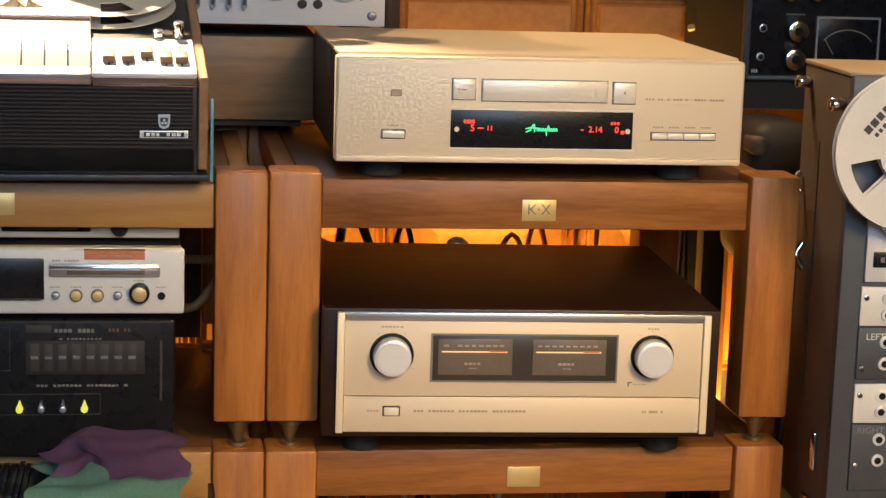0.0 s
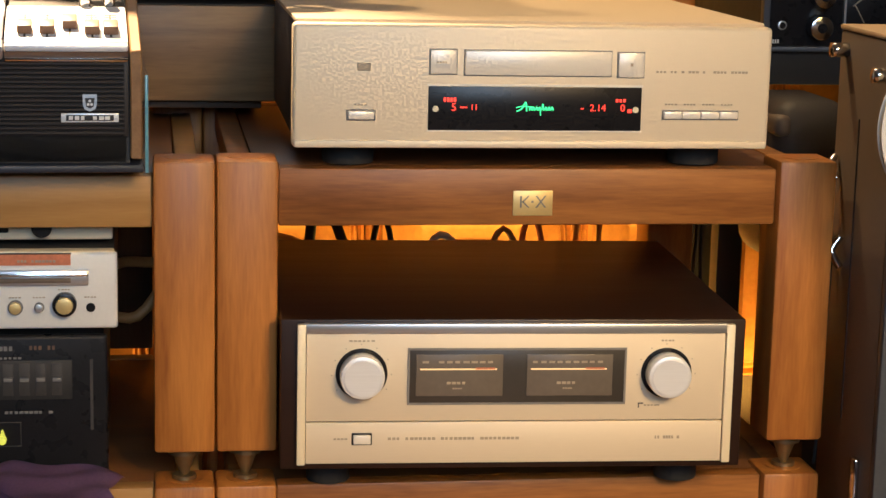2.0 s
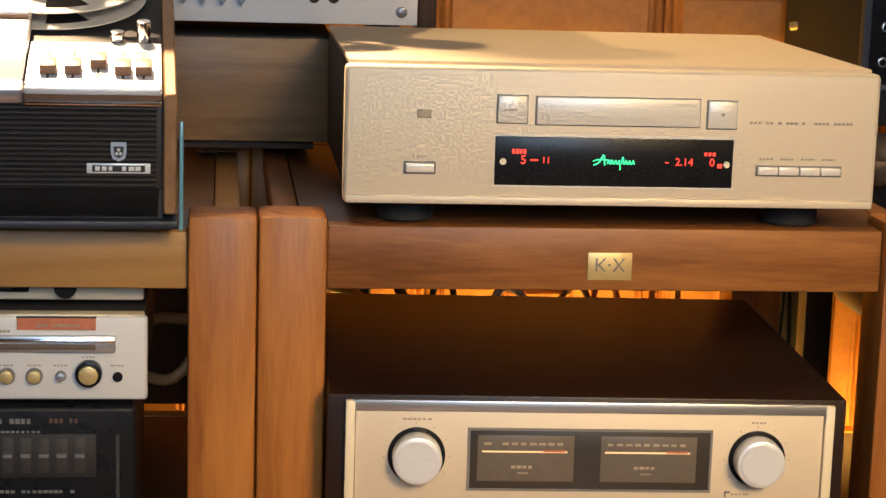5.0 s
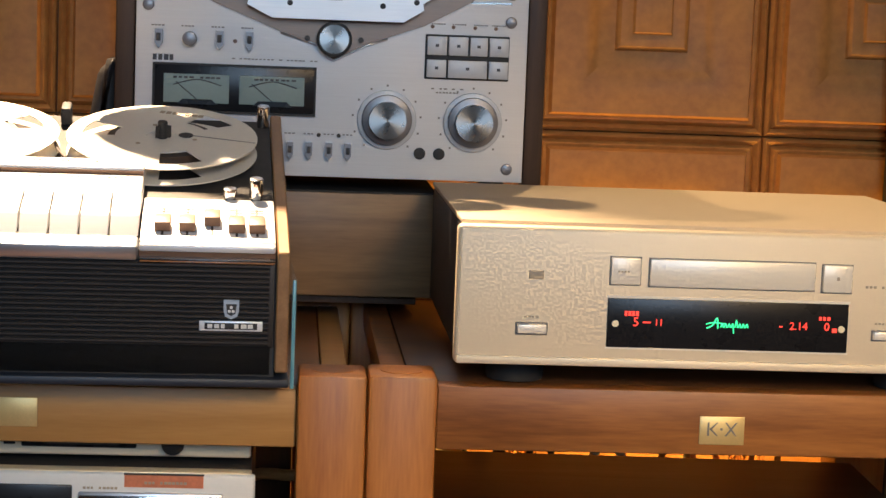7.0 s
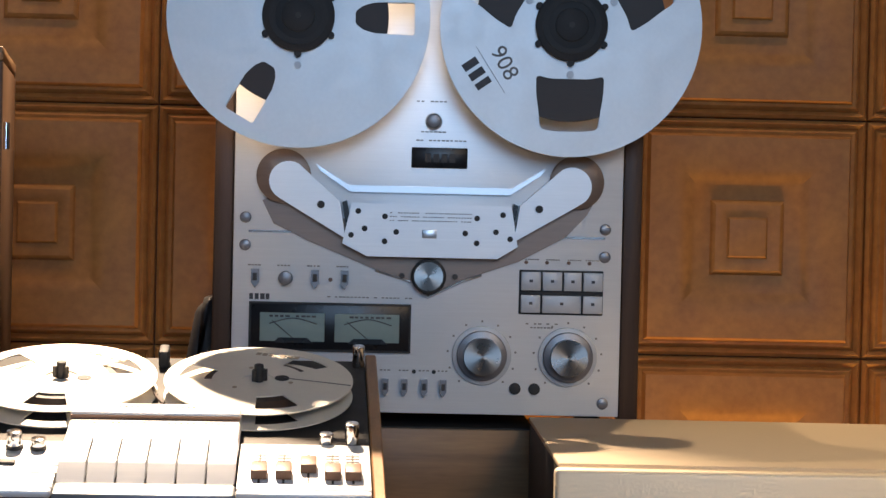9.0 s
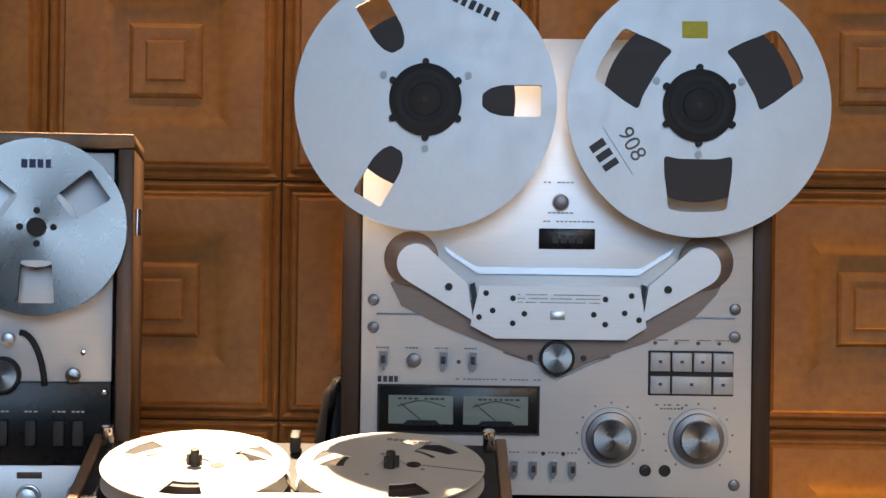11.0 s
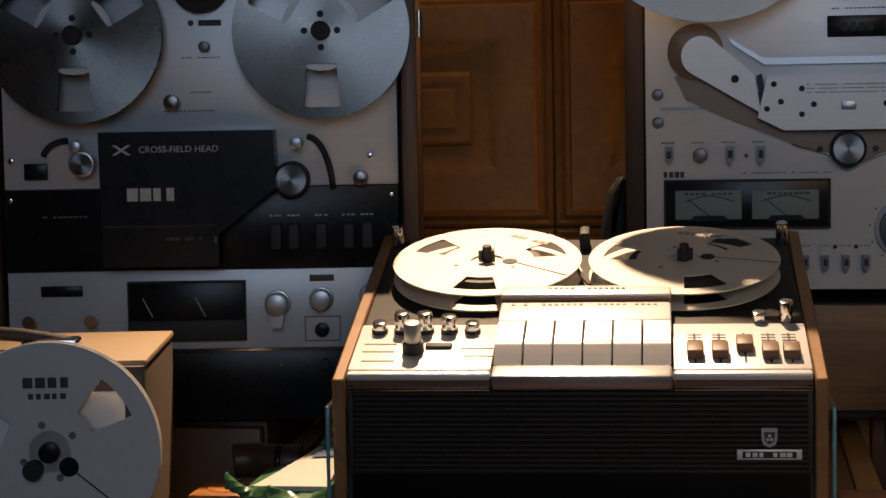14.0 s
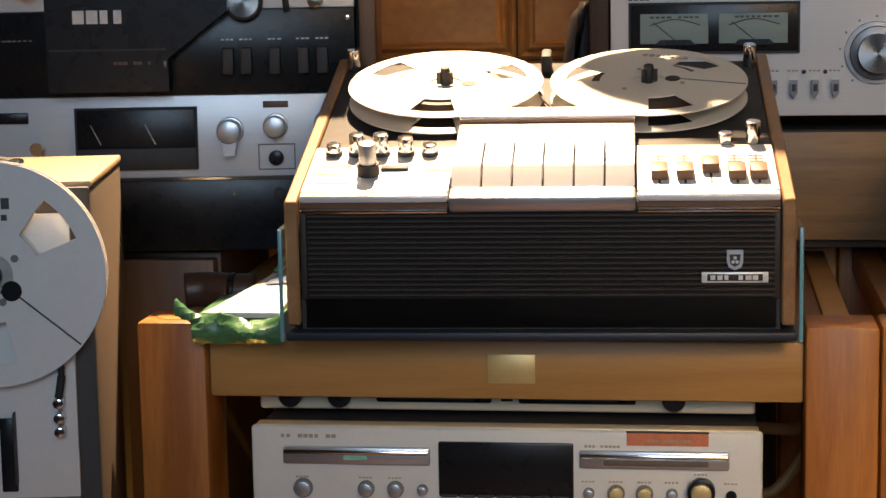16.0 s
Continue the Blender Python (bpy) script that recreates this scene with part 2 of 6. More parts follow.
def bx(bm, x0, x1, y0, y1, z0, z1, bev=0.0, seg=2):
    c = Vector(((x0 + x1) / 2, (y0 + y1) / 2, (z0 + z1) / 2))
    m = Matrix.Translation(c) @ Matrix.Diagonal((abs(x1 - x0), abs(y1 - y0), abs(z1 - z0), 1))
    vs = bmesh.ops.create_cube(bm, size=1, matrix=m)["verts"]
    if bev:
        es = list({e for v in vs for e in v.link_edges})
        bmesh.ops.bevel(bm, geom=es, offset=bev, segments=seg, affect="EDGES", profile=0.5)
    return bm


def cy(bm, x, z, r, y0, y1, seg=32, r2=None, bev=0.0):
    """A round pin along y, its front face at y0."""
    m = Matrix.Translation((x, (y0 + y1) / 2, z)) @ Matrix.Rotation(radians(90), 4, "X")
    vs = bmesh.ops.create_cone(bm, cap_ends=True, segments=seg, radius1=r if r2 is None else r2, radius2=r, depth=abs(y1 - y0), matrix=m)["verts"]
    if bev:
        es = [e for e in {e for v in vs for e in v.link_edges} if len(e.link_faces) == 2 and e.calc_face_angle(0) > 0.8]
        bmesh.ops.bevel(bm, geom=es, offset=bev, segments=2, affect="EDGES", profile=0.5)
    return bm


def cz(bm, x, y, r, z0, z1, seg=24, r2=None, bev=0.0):
    m = Matrix.Translation((x, y, (z0 + z1) / 2))
    vs = bmesh.ops.create_cone(bm, cap_ends=True, segments=seg, radius1=r, radius2=r if r2 is None else r2, depth=abs(z1 - z0), matrix=m)["verts"]
    if bev:
        es = [e for e in {e for v in vs for e in v.link_edges} if len(e.link_faces) == 2 and e.calc_face_angle(0) > 0.8]
        bmesh.ops.bevel(bm, geom=es, offset=bev, segments=2, affect="EDGES", profile=0.5)
    return bm


def slab(bm, pts, y0, y1):
    """A flat plate of the outline pts (x, z), between y0 and y1."""
    a = [bm.verts.new((x, y0, z)) for x, z in pts]
    b = [bm.verts.new((x, y1, z)) for x, z in pts]
    n = len(pts)
    bm.faces.new(a), bm.faces.new(b[::-1])
    for i in range(n):
        bm.faces.new((a[i], b[i], b[(i + 1) % n], a[(i + 1) % n]))
    bmesh.ops.recalc_face_normals(bm, faces=bm.faces)
    return bm


def tube(bm, points, r, seg=8):
    """A round cord through points."""
    rings = []
    pts = [Vector(p) for p in points]
    for i, p in enumerate(pts):
        d = (pts[min(i + 1, len(pts) - 1)] - pts[max(i - 1, 0)]).normalized()
        q = d.to_track_quat("Z", "Y")
        rings.append([bm.verts.new(p + q @ Vector((r * math.cos(a), r * math.sin(a), 0))) for a in (2 * math.pi * k / seg for k in range(seg))])
    for a, b in zip(rings, rings[1:]):
        for k in range(seg):
            bm.faces.new((a[k], a[(k + 1) % seg], b[(k + 1) % seg], b[k]))
    bm.faces.new(rings[0][::-1]), bm.faces.new(rings[-1])
    return bm


def bend(points, steps=8):
    """A smooth line through a few points."""
    p = [Vector(q) for q in points]
    p = [p[0]] + p + [p[-1]]
    out = []
    for a, b, c, d in zip(p, p[1:], p[2:], p[3:]):
        for k in range(steps):
            t = k / steps
            out.append(0.5 * (2 * b + (c - a) * t + (2 * a - 5 * b + 4 * c - d) * t * t + (3 * b - a - 3 * c + d) * t ** 3))
    return out + [p[-1]]


def disc(bm, windows, r_in, r_out, y, thick, steps=180):
    """A round flange along y with openings: windows are (inner r, outer r, middle angle, half angle at the rim, half angle inside), degrees."""
    radii = sorted({r_in, r_out, *[w[0] for w in windows], *[w[1] for w in windows], *[r_in + (r_out - r_in) * k / 36 for k in range(37)]})
    rings = [[bm.verts.new((r * math.cos(2 * math.pi * k / steps), y, r * math.sin(2 * math.pi * k / steps))) for k in range(steps)] for r in radii]
    for j in range(len(radii) - 1):
        mid = (radii[j] + radii[j + 1]) / 2
        for k in range(steps):
            ang = 360 * (k + 0.5) / steps
            cut = False
            for w0, w1, a, ho, hi in windows:
                if w0 < mid < w1:
                    half = (hi + ho) / 2
                    cut |= abs((ang - a + 180) % 360 - 180) < half
            if not cut:
                bm.faces.new((rings[j][k], rings[j][(k + 1) % steps], rings[j + 1][(k + 1) % steps], rings[j + 1][k]))
    bmesh.ops.delete(bm, geom=[v for v in bm.verts if not v.link_faces], context="VERTS")
    res = bmesh.ops.extrude_face_region(bm, geom=list(bm.faces))
    bmesh.ops.translate(bm, vec=(0, thick, 0), verts=[g for g in res["geom"] if isinstance(g, bmesh.types.BMVert)])
    bmesh.ops.recalc_face_normals(bm, faces=bm.faces)
    return bm


def opening(angle, outline, corner=0.004):
    """A closed line round an opening, its corners rounded: outline holds (radius, half width) from the hub outwards."""
    pts = [Vector((r, w)) for r, w in outline] + [Vector((r, -w)) for r, w in reversed(outline)]
    out, n = [], len(pts)
    for k in range(n):
        p, q, r = pts[k - 1], pts[k], pts[(k + 1) % n]
        d1, d2 = p - q, r - q
        c = min(corner, d1.length * 0.45, d2.length * 0.45)
        a, b = q + d1.normalized() * c, q + d2.normalized() * c
        out += [a * (1 - t) ** 2 + q * 2 * t * (1 - t) + b * t * t for t in (0.0, 0.25, 0.5, 0.75, 1.0)]
    ca, sa = math.cos(radians(angle)), math.sin(radians(angle))
    return [(p.x * ca - p.y * sa, p.x * sa + p.y * ca) for p in out]


def flange(bm, openings, r_in, r_out, y, thick):
    """A round plate along y with cut openings."""
    def ring(r, n):
        return [(r * math.cos(2 * math.pi * k / n), r * math.sin(2 * math.pi * k / n)) for k in range(n)]
    edges = []
    for line in [ring(r_out, 128), ring(r_in, 64)] + openings:
        vs = [bm.verts.new((x, y, z)) for x, z in line]
        edges += [bm.edges.new((vs[k - 1], vs[k])) for k in range(len(vs))]
    bmesh.ops.triangle_fill(bm, use_beauty=True, edges=edges)
    res = bmesh.ops.extrude_face_region(bm, geom=list(bm.faces))
    bmesh.ops.translate(bm, vec=(0, thick, 0), verts=[g for g in res["geom"] if isinstance(g, bmesh.types.BMVert)])
    bmesh.ops.recalc_face_normals(bm, faces=bm.faces)
    return bm


def letters(text, size, mat, parent, m, name="lettering", label=""):
    """Words as a thin mesh, standing in the x-z plane of m."""
    cu = bpy.data.curves.new("letters", "FONT")
    cu.body, cu.size, cu.extrude, cu.resolution_u = text, size, 0.0002, 3
    cu.align_x, cu.align_y = "CENTER", "CENTER"
    tmp = bpy.data.objects.new("letters", cu)
    scene.collection.objects.link(tmp)
    bpy.context.view_layer.update()
    me = bpy.data.meshes.new_from_object(tmp.evaluated_get(bpy.context.evaluated_depsgraph_get()))
    bpy.data.objects.remove(tmp)
    me.transform(m @ pose(0, 0, 0, 90))
    me.materials.clear()
    me.materials.append(mat)
    ob = new(name, me)
    ob.parent = parent
    return tagged(ob, label)


def bars(bm, x0, x1, z, h, y, n, seed=1):
    """Writing too small to read: a row of short bars."""
    rnd = random.Random(seed)
    w = (x1 - x0) / n
    for i in range(n):
        if n > 6 and rnd.random() < 0.15:
            continue
        bx(bm, x0 + w * i, x0 + w * (i + 0.55 + 0.3 * rnd.random()), y, y + 0.0006, z - h / 2, z + h / 2)
    return bm


def prints(parent, mat, rows, y, name="lettering"):
    """Lines of small print, each a part of its own: rows are (x0, x1, z, height, bars, seed)."""
    for x0, x1, z, h, n, seed in rows:
        part(name, bars(B(), x0, x1, z, h, y, n, seed), mat, parent)


def screw(parent, x, z, r=0.005, y=-0.003, name="screw", mat=None):
    b = cy(B(), x, z, r, y, 0.001, 14, bev=r * 0.25)
    bx(b, x - r * 0.7, x + r * 0.7, y - 0.0004, y, z - r * 0.1, z + r * 0.1)
    return part(name, b, mat or CHROME, parent)


def knob(parent, x, z, r, length, mat, y=0.0, name="knob", cap=None, skirt=None):
    b = cy(B(), x, z, r, y - length, y, 40, bev=min(r, length) * 0.12)
    ob = part(name, b, mat, parent)
    if cap:
        part("cap", cy(B(), x, z, r * 0.82, y - length - 0.0012, y - length + 0.001, 40), cap, ob)
    if skirt:
        part("skirt", cy(B(), x, z, r * 1.18, y - 0.004, y + 0.0005, 40, bev=0.001), skirt, ob)
    return ob

# ---- setting ----
WALL_Y = 0.98
PITCH_X, PITCH_Z, JOINT_X, JOINT_Z = 0.318, 0.322, -0.457, 0.842


def plain(name, x0, x1, y0, y1, z0, z1, mat, label, category):
    return tagged(part(name, bx(B(), x0, x1, y0, y1, z0, z1), mat), label, category, kind="structure")


plain("floor", -2.6, 2.4, -4.2, 1.12, -0.1, 0.0, FLOOR, "dark brown wooden board floor", "floor")
plain("ceiling", -2.6, 2.4, -4.2, 1.12, 2.45, 2.55, PLASTER, "plain pale plaster ceiling", "ceiling")
wall = plain("wall_north", -2.6, 2.4, WALL_Y + 0.006, 1.12, 0.0, 2.45, CABINET, "wall clad in embossed brown square panels", "wall")
plain("wall_south", -2.6, 2.4, -4.3, -4.2, 0.0, 2.45, PLASTER, "plain plaster wall", "wall")
plain("wall_west", -2.7, -2.6, -4.2, 1.12, 0.0, 2.45, PLASTER, "plain plaster wall", "wall")
plain("wall_east", 2.4, 2.5, -4.2, 1.12, 0.0, 2.45, PLASTER, "plain plaster wall", "wall")


def panel_mesh():
    """A square panel: two round mouldings, a sloping field and a raised block in a frame."""
    h = PITCH_X / 2
    rings = [(h - 0.0004, 0.004), (h - 0.0015, -0.004), (h - 0.006, -0.009), (h - 0.010, -0.005), (h - 0.0115, -0.001), (h - 0.013, -0.005),
             (h - 0.017, -0.009), (h - 0.021, -0.007), (h - 0.025, -0.016), (h - 0.031, -0.016), (0.110, -0.016), (0.092, -0.0135), (0.078, -0.008), (0.070, -0.0045),
             (0.050, -0.0010), (0.0475, -0.0055), (0.0435, -0.0080), (0.0380, -0.0080), (0.0300, -0.0045), (0.0275, -0.0045), (0.0245, -0.0090), (0.012, -0.0105)]
    bm = B()
    loops = [[bm.verts.new((sx * r, y, sz * r * PITCH_Z / PITCH_X)) for sx, sz in ((-1, -1), (1, -1), (1, 1), (-1, 1))] for r, y in rings]
    for a, b in zip(loops, loops[1:]):
        for k in range(4):
            bm.faces.new((a[k], a[(k + 1) % 4], b[(k + 1) % 4], b[k]))
    bm.faces.new(loops[-1])
    bmesh.ops.recalc_face_normals(bm, faces=bm.faces)
    sharpen(bm, 0.45)
    me = bpy.data.meshes.new("panel")
    bm.to_mesh(me)
    bm.free()
    me.materials.append(PANEL)
    return me


post = thing("door_frame", (0.718, 0.90, 0.0), "orange-brown varnished upright of a wooden frame", "frame", kind="structure")
part("upright", bx(B(), -0.016, 0.016, -0.03, 0.07, 0.0, 2.44, 0.004), POST_WOOD, post)
part("jamb", bx(B(), -0.044, -0.018, 0.0, 0.07, 0.0, 2.44, 0.003), CABINET, post)
part("gilt_hook", tube(B(), bend([(-0.07, -0.02, 0.79), (-0.045, -0.035, 0.795), (-0.02, -0.036, 0.80)]), 0.006), BRASS, post)

# ---- racks ----


def rack(place, width, rail_mat, height, rail_h, plate_x, label, marked, group, top_drop=0.013, depth=0.44, plate_drop=0.022):
    """A low stand: four square posts, rails, a shelf board, cone spikes, a brass plate on the front rail."""
    t = thing("rack_stand", place, label, "rack", group=group)
    s, foot = 0.060, 0.034
    for x in (0, width - s):
        for y in (0, depth - s):
            p = part("post", bx(B(), x, x + s, y, y + s, foot, height, 0.004), POST_WOOD, t)
            b = cz(B(), x + s / 2, y + s / 2, 0.016, foot - 0.008, foot + 0.001, 20)
            cz(b, x + s / 2, y + s / 2, 0.004, 0.004, foot - 0.008, 20, 0.012)
            cz(b, x + s / 2, y + s / 2, 0.012, 0.0, 0.004, 20)
            part("spike", b, SPIKE, p, "bronze cone spike")
            part("end_cap", cz(B(), x + s / 2, y + s / 2, 0.019, height - 0.003, height + 0.0006, 24), POST_WOOD, p)
    zt = height - top_drop
    part("front_rail", bx(B(), s + 0.0005, width - s - 0.0005, 0.010, 0.034, zt - rail_h, zt, 0.0025), rail_mat, t)
    part("back_rail", bx(B(), s + 0.0005, width - s - 0.0005, depth - 0.034, depth - 0.010, zt - 0.03, zt, 0.0025), rail_mat, t)
    for x in (0.014, width - 0.038):
        part("side_rail", bx(B(), x, x + 0.024, s + 0.0005, depth - s - 0.0005, zt - 0.03, zt, 0.0025), rail_mat, t)
    part("shelf", bx(B(), 0.039, width - 0.039, 0.0345, depth - 0.0345, zt - 0.024, zt - 0.001, 0.001), SHELF_WOOD, t)
    # Dark board added to the left racks to keep the wall glow out.
    if not marked and rail_mat is PINE_RAIL:
        part("back_board", bx(B(), s + 0.001, width - s - 0.001, depth - 0.009, depth - 0.003, 0.003, zt - 0.0245 - (0.006 if top_drop > 0.01 else 0.0), 0.001), CABINET, t, "added dark board that hides the glow behind the rack")
    pl = part("name_plate", bx(B(), plate_x, plate_x + 0.040, 0.0086, 0.0101, zt - plate_drop - 0.025, zt - plate_drop, 0.0004), BRASS, t, "small brass plate")
    if marked:
        b, y = B(), 0.0082
        x, z = plate_x + 0.007, zt - 0.033
        bx(b, x, x + 0.0016, y, y + 0.0006, z - 0.006, z + 0.006)
        for sx, dx in ((1, 0.0), (-1, 0.0)):
            slab(b, [(x + 0.0016, z), (x + 0.008, z + sx * 0.006), (x + 0.0095, z + sx * 0.006), (x + 0.003, z - sx * 0.001)], y, y + 0.0006)
        bx(b, x + 0.0115, x + 0.0135, y, y + 0.0006, z - 0.001, z + 0.001)
        for s1 in (1, -1):
            slab(b, [(x + 0.0155, z - s1 * 0.006), (x + 0.0172, z - s1 * 0.006), (x + 0.0265, z + s1 * 0.006), (x + 0.0248, z + s1 * 0.006)], y - 0.0002 * s1, y + 0.0006)
        part("emblem", b, GREY, pl)
    return t


rack((-0.072, 0.004, 0.350), 0.624, RAIL_WOOD, 0.326, 0.057, 0.293, "reddish brown wooden rack with square posts, holding the player", True, "wooden rack stands", 0.009, 0.576)
rack((-0.695, 0.004, 0.350), 0.622, PINE_RAIL, 0.325, 0.051, 0.300, "wooden rack with square posts and a lighter front rail", False, "wooden rack stands", 0.015, 0.576, 0.012)
rack((-0.072, 0.004, 0.0), 0.624, RAIL_WOOD, 0.349, 0.056, 0.287, "lower reddish brown wooden rack that carries the upper one", False, "wooden rack stands", 0.003, 0.576)
rack((-0.695, 0.004, 0.0), 0.622, PINE_RAIL, 0.349, 0.056, 0.300, "lower wooden rack beneath the tape recorder stand", False, "wooden rack stands", 0.003, 0.576)

# ---- disc player on the right rack ----


def disc_player():
    t = thing("cd_player", (0.0, 0.001, 0.667), "champagne gold disc player with a black lit display", "cd player", -0.3)
    z0 = 0.022
    b = bx(B(), 0, 0.475, 0, 0.016, z0, z0 + 0.121, 0.0045, 3)
    part("front_panel", b, CHAMPAGNE, t)
    part("lower_lip", bx(B(), 0.002, 0.473, -0.002, 0.003, z0 + 0.0005, z0 + 0.008, 0.0018), CHAMPAGNE, t)
    part("cover", bx(B(), 0.004, 0.471, 0.0165, 0.400, z0 + 0.119, z0 + 0.124, 0.0015), CHAMP_TOP, t, "champagne painted metal cover")
    part("chassis", bx(B(), 0.005, 0.470, 0.0165, 0.398, z0 + 0.001, z0 + 0.1185, 0.002), CHARCOAL, t, "black side walls")
    for x in (0.06, 0.415):
        for y in (0.06, 0.34):
            part("foot", cz(B(), x, y, 0.026, 0.0, z0 + 0.0015, 28, bev=0.003), RUBBER, t, "black round foot")
    zz = z0 + 0.002
    d = part("display", bx(B(), 0.132, 0.344, -0.0015, 0.001, zz + 0.016, zz + 0.059, 0.0008), BLACK, t, "black glass display")
    b = B()
    bx(b, 0.131, 0.345, -0.0008, 0.0005, zz + 0.0145, zz + 0.016), bx(b, 0.131, 0.345, -0.0008, 0.0005, zz + 0.059, zz + 0.0612)
    part("display_rim", b, CHAMP_KEY, t)
    y = -0.0021
    b = B()
    bars(b, 0.147, 0.160, zz + 0.046, 0.004, y, 4, 3), bars(b, 0.318, 0.329, zz + 0.046, 0.003, y, 3, 4)
    part("indicator", b, RED_GLOW, d)
    for s, x, sz in (("5", 0.157, 0.011), ("11", 0.177, 0.008), ("2.14", 0.300, 0.0095), ("0", 0.325, 0.010)):
        letters(s, sz, RED_GLOW, d, pose(x, y, zz + 0.0385), "digit")
    for x0, x1, za, zc in ((0.163, 0.170, 0.038, 0.0392), (0.283, 0.286, 0.0375, 0.0385), (0.330, 0.334, 0.034, 0.0375)):
        part("dash", bx(B(), x0, x1, y, y + 0.0004, zz + za, zz + zc), RED_GLOW, d)
    b = tube(B(), bend([(0.219, y, zz + 0.035), (0.224, y, zz + 0.0375), (0.228, y, zz + 0.044), (0.229, y, zz + 0.035)], 6), 0.0006, 5)
    tube(b, bend([(0.2185, y, zz + 0.0385), (0.225, y, zz + 0.040), (0.236, y, zz + 0.039)], 6), 0.0005, 5)
    for k in range(8):
        x = 0.2315 + 0.0031 * k
        hi = 0.0425 if k in (4,) else 0.0395
        tube(b, bend([(x, y, zz + 0.036), (x + 0.0012, y, zz + hi), (x + 0.0022, y, zz + (0.031 if k == 3 else 0.036))], 4), 0.0005, 5)
    part("emblem", b, GREEN_GLOW, d, "green lit script emblem")
    for x in (0.139, 0.338):
        part("lens", cy(B(), x, zz + 0.037, 0.003, -0.0026, -0.001, 18), CREAM, d)
    for nm, x0, x1, za, zb in (("button", 0.133, 0.159, 0.071, 0.0945), ("disc_tray", 0.167, 0.312, 0.070, 0.094), ("button", 0.319, 0.345, 0.069, 0.093)):
        part(nm, bx(B(), x0, x1, -0.004, 0.001, zz + za, zz + zb, 0.0012), CHAMP_KEY, t)
        part("recess", bx(B(), x0 - 0.0009, x1 + 0.0009, -0.0006, 0.0008, zz + za - 0.0009, zz + zb + 0.0009), GREY, t)
    p = part("power_button", bx(B(), 0.054, 0.079, -0.005, 0.001, zz + 0.0265, zz + 0.0345, 0.001), CHAMP_KEY, t)
    part("bezel", bx(B(), 0.0525, 0.0805, -0.002, 0.001, zz + 0.0250, zz + 0.0360, 0.0008), GREY, p)
    for k in range(4):
        x = 0.3665 + 0.0190 * k
        part("small_key", bx(B(), x, x + 0.0182, -0.004, 0.001, zz + 0.0285, zz + 0.0355, 0.0008), CHAMP_KEY, t)
    part("key_bezel", bx(B(), 0.3653, 0.4430, -0.0016, 0.001, zz + 0.0272, zz + 0.0368, 0.0006), GREY, t)
    prints(t, PALE_PRINT, [(0.358, 0.452, zz + 0.0745, 0.0022, 26, 7), (0.060, 0.073, zz + 0.0405, 0.0016, 4, 8)]
           + [(0.368 + 0.019 * k, 0.381 + 0.019 * k, zz + 0.0425, 0.0016, 4, 9 + k) for k in range(4)], -0.0006)
    prints(t, PALE_PRINT, [(0.139, 0.150, zz + 0.0825, 0.0016, 4, 12)], -0.0044, "key_print")
    part("key_print", bx(B(), 0.331, 0.3335, -0.0044, -0.0040, zz + 0.080, zz + 0.083), PALE_PRINT, t)
    b = bx(B(), 0.0625, 0.0755, -0.0008, 0.0006, zz + 0.0735, zz + 0.081, 0.0003)
    part("disc_emblem", b, PALE_PRINT, t)


disc_player()

# ---- amplifier under it ----


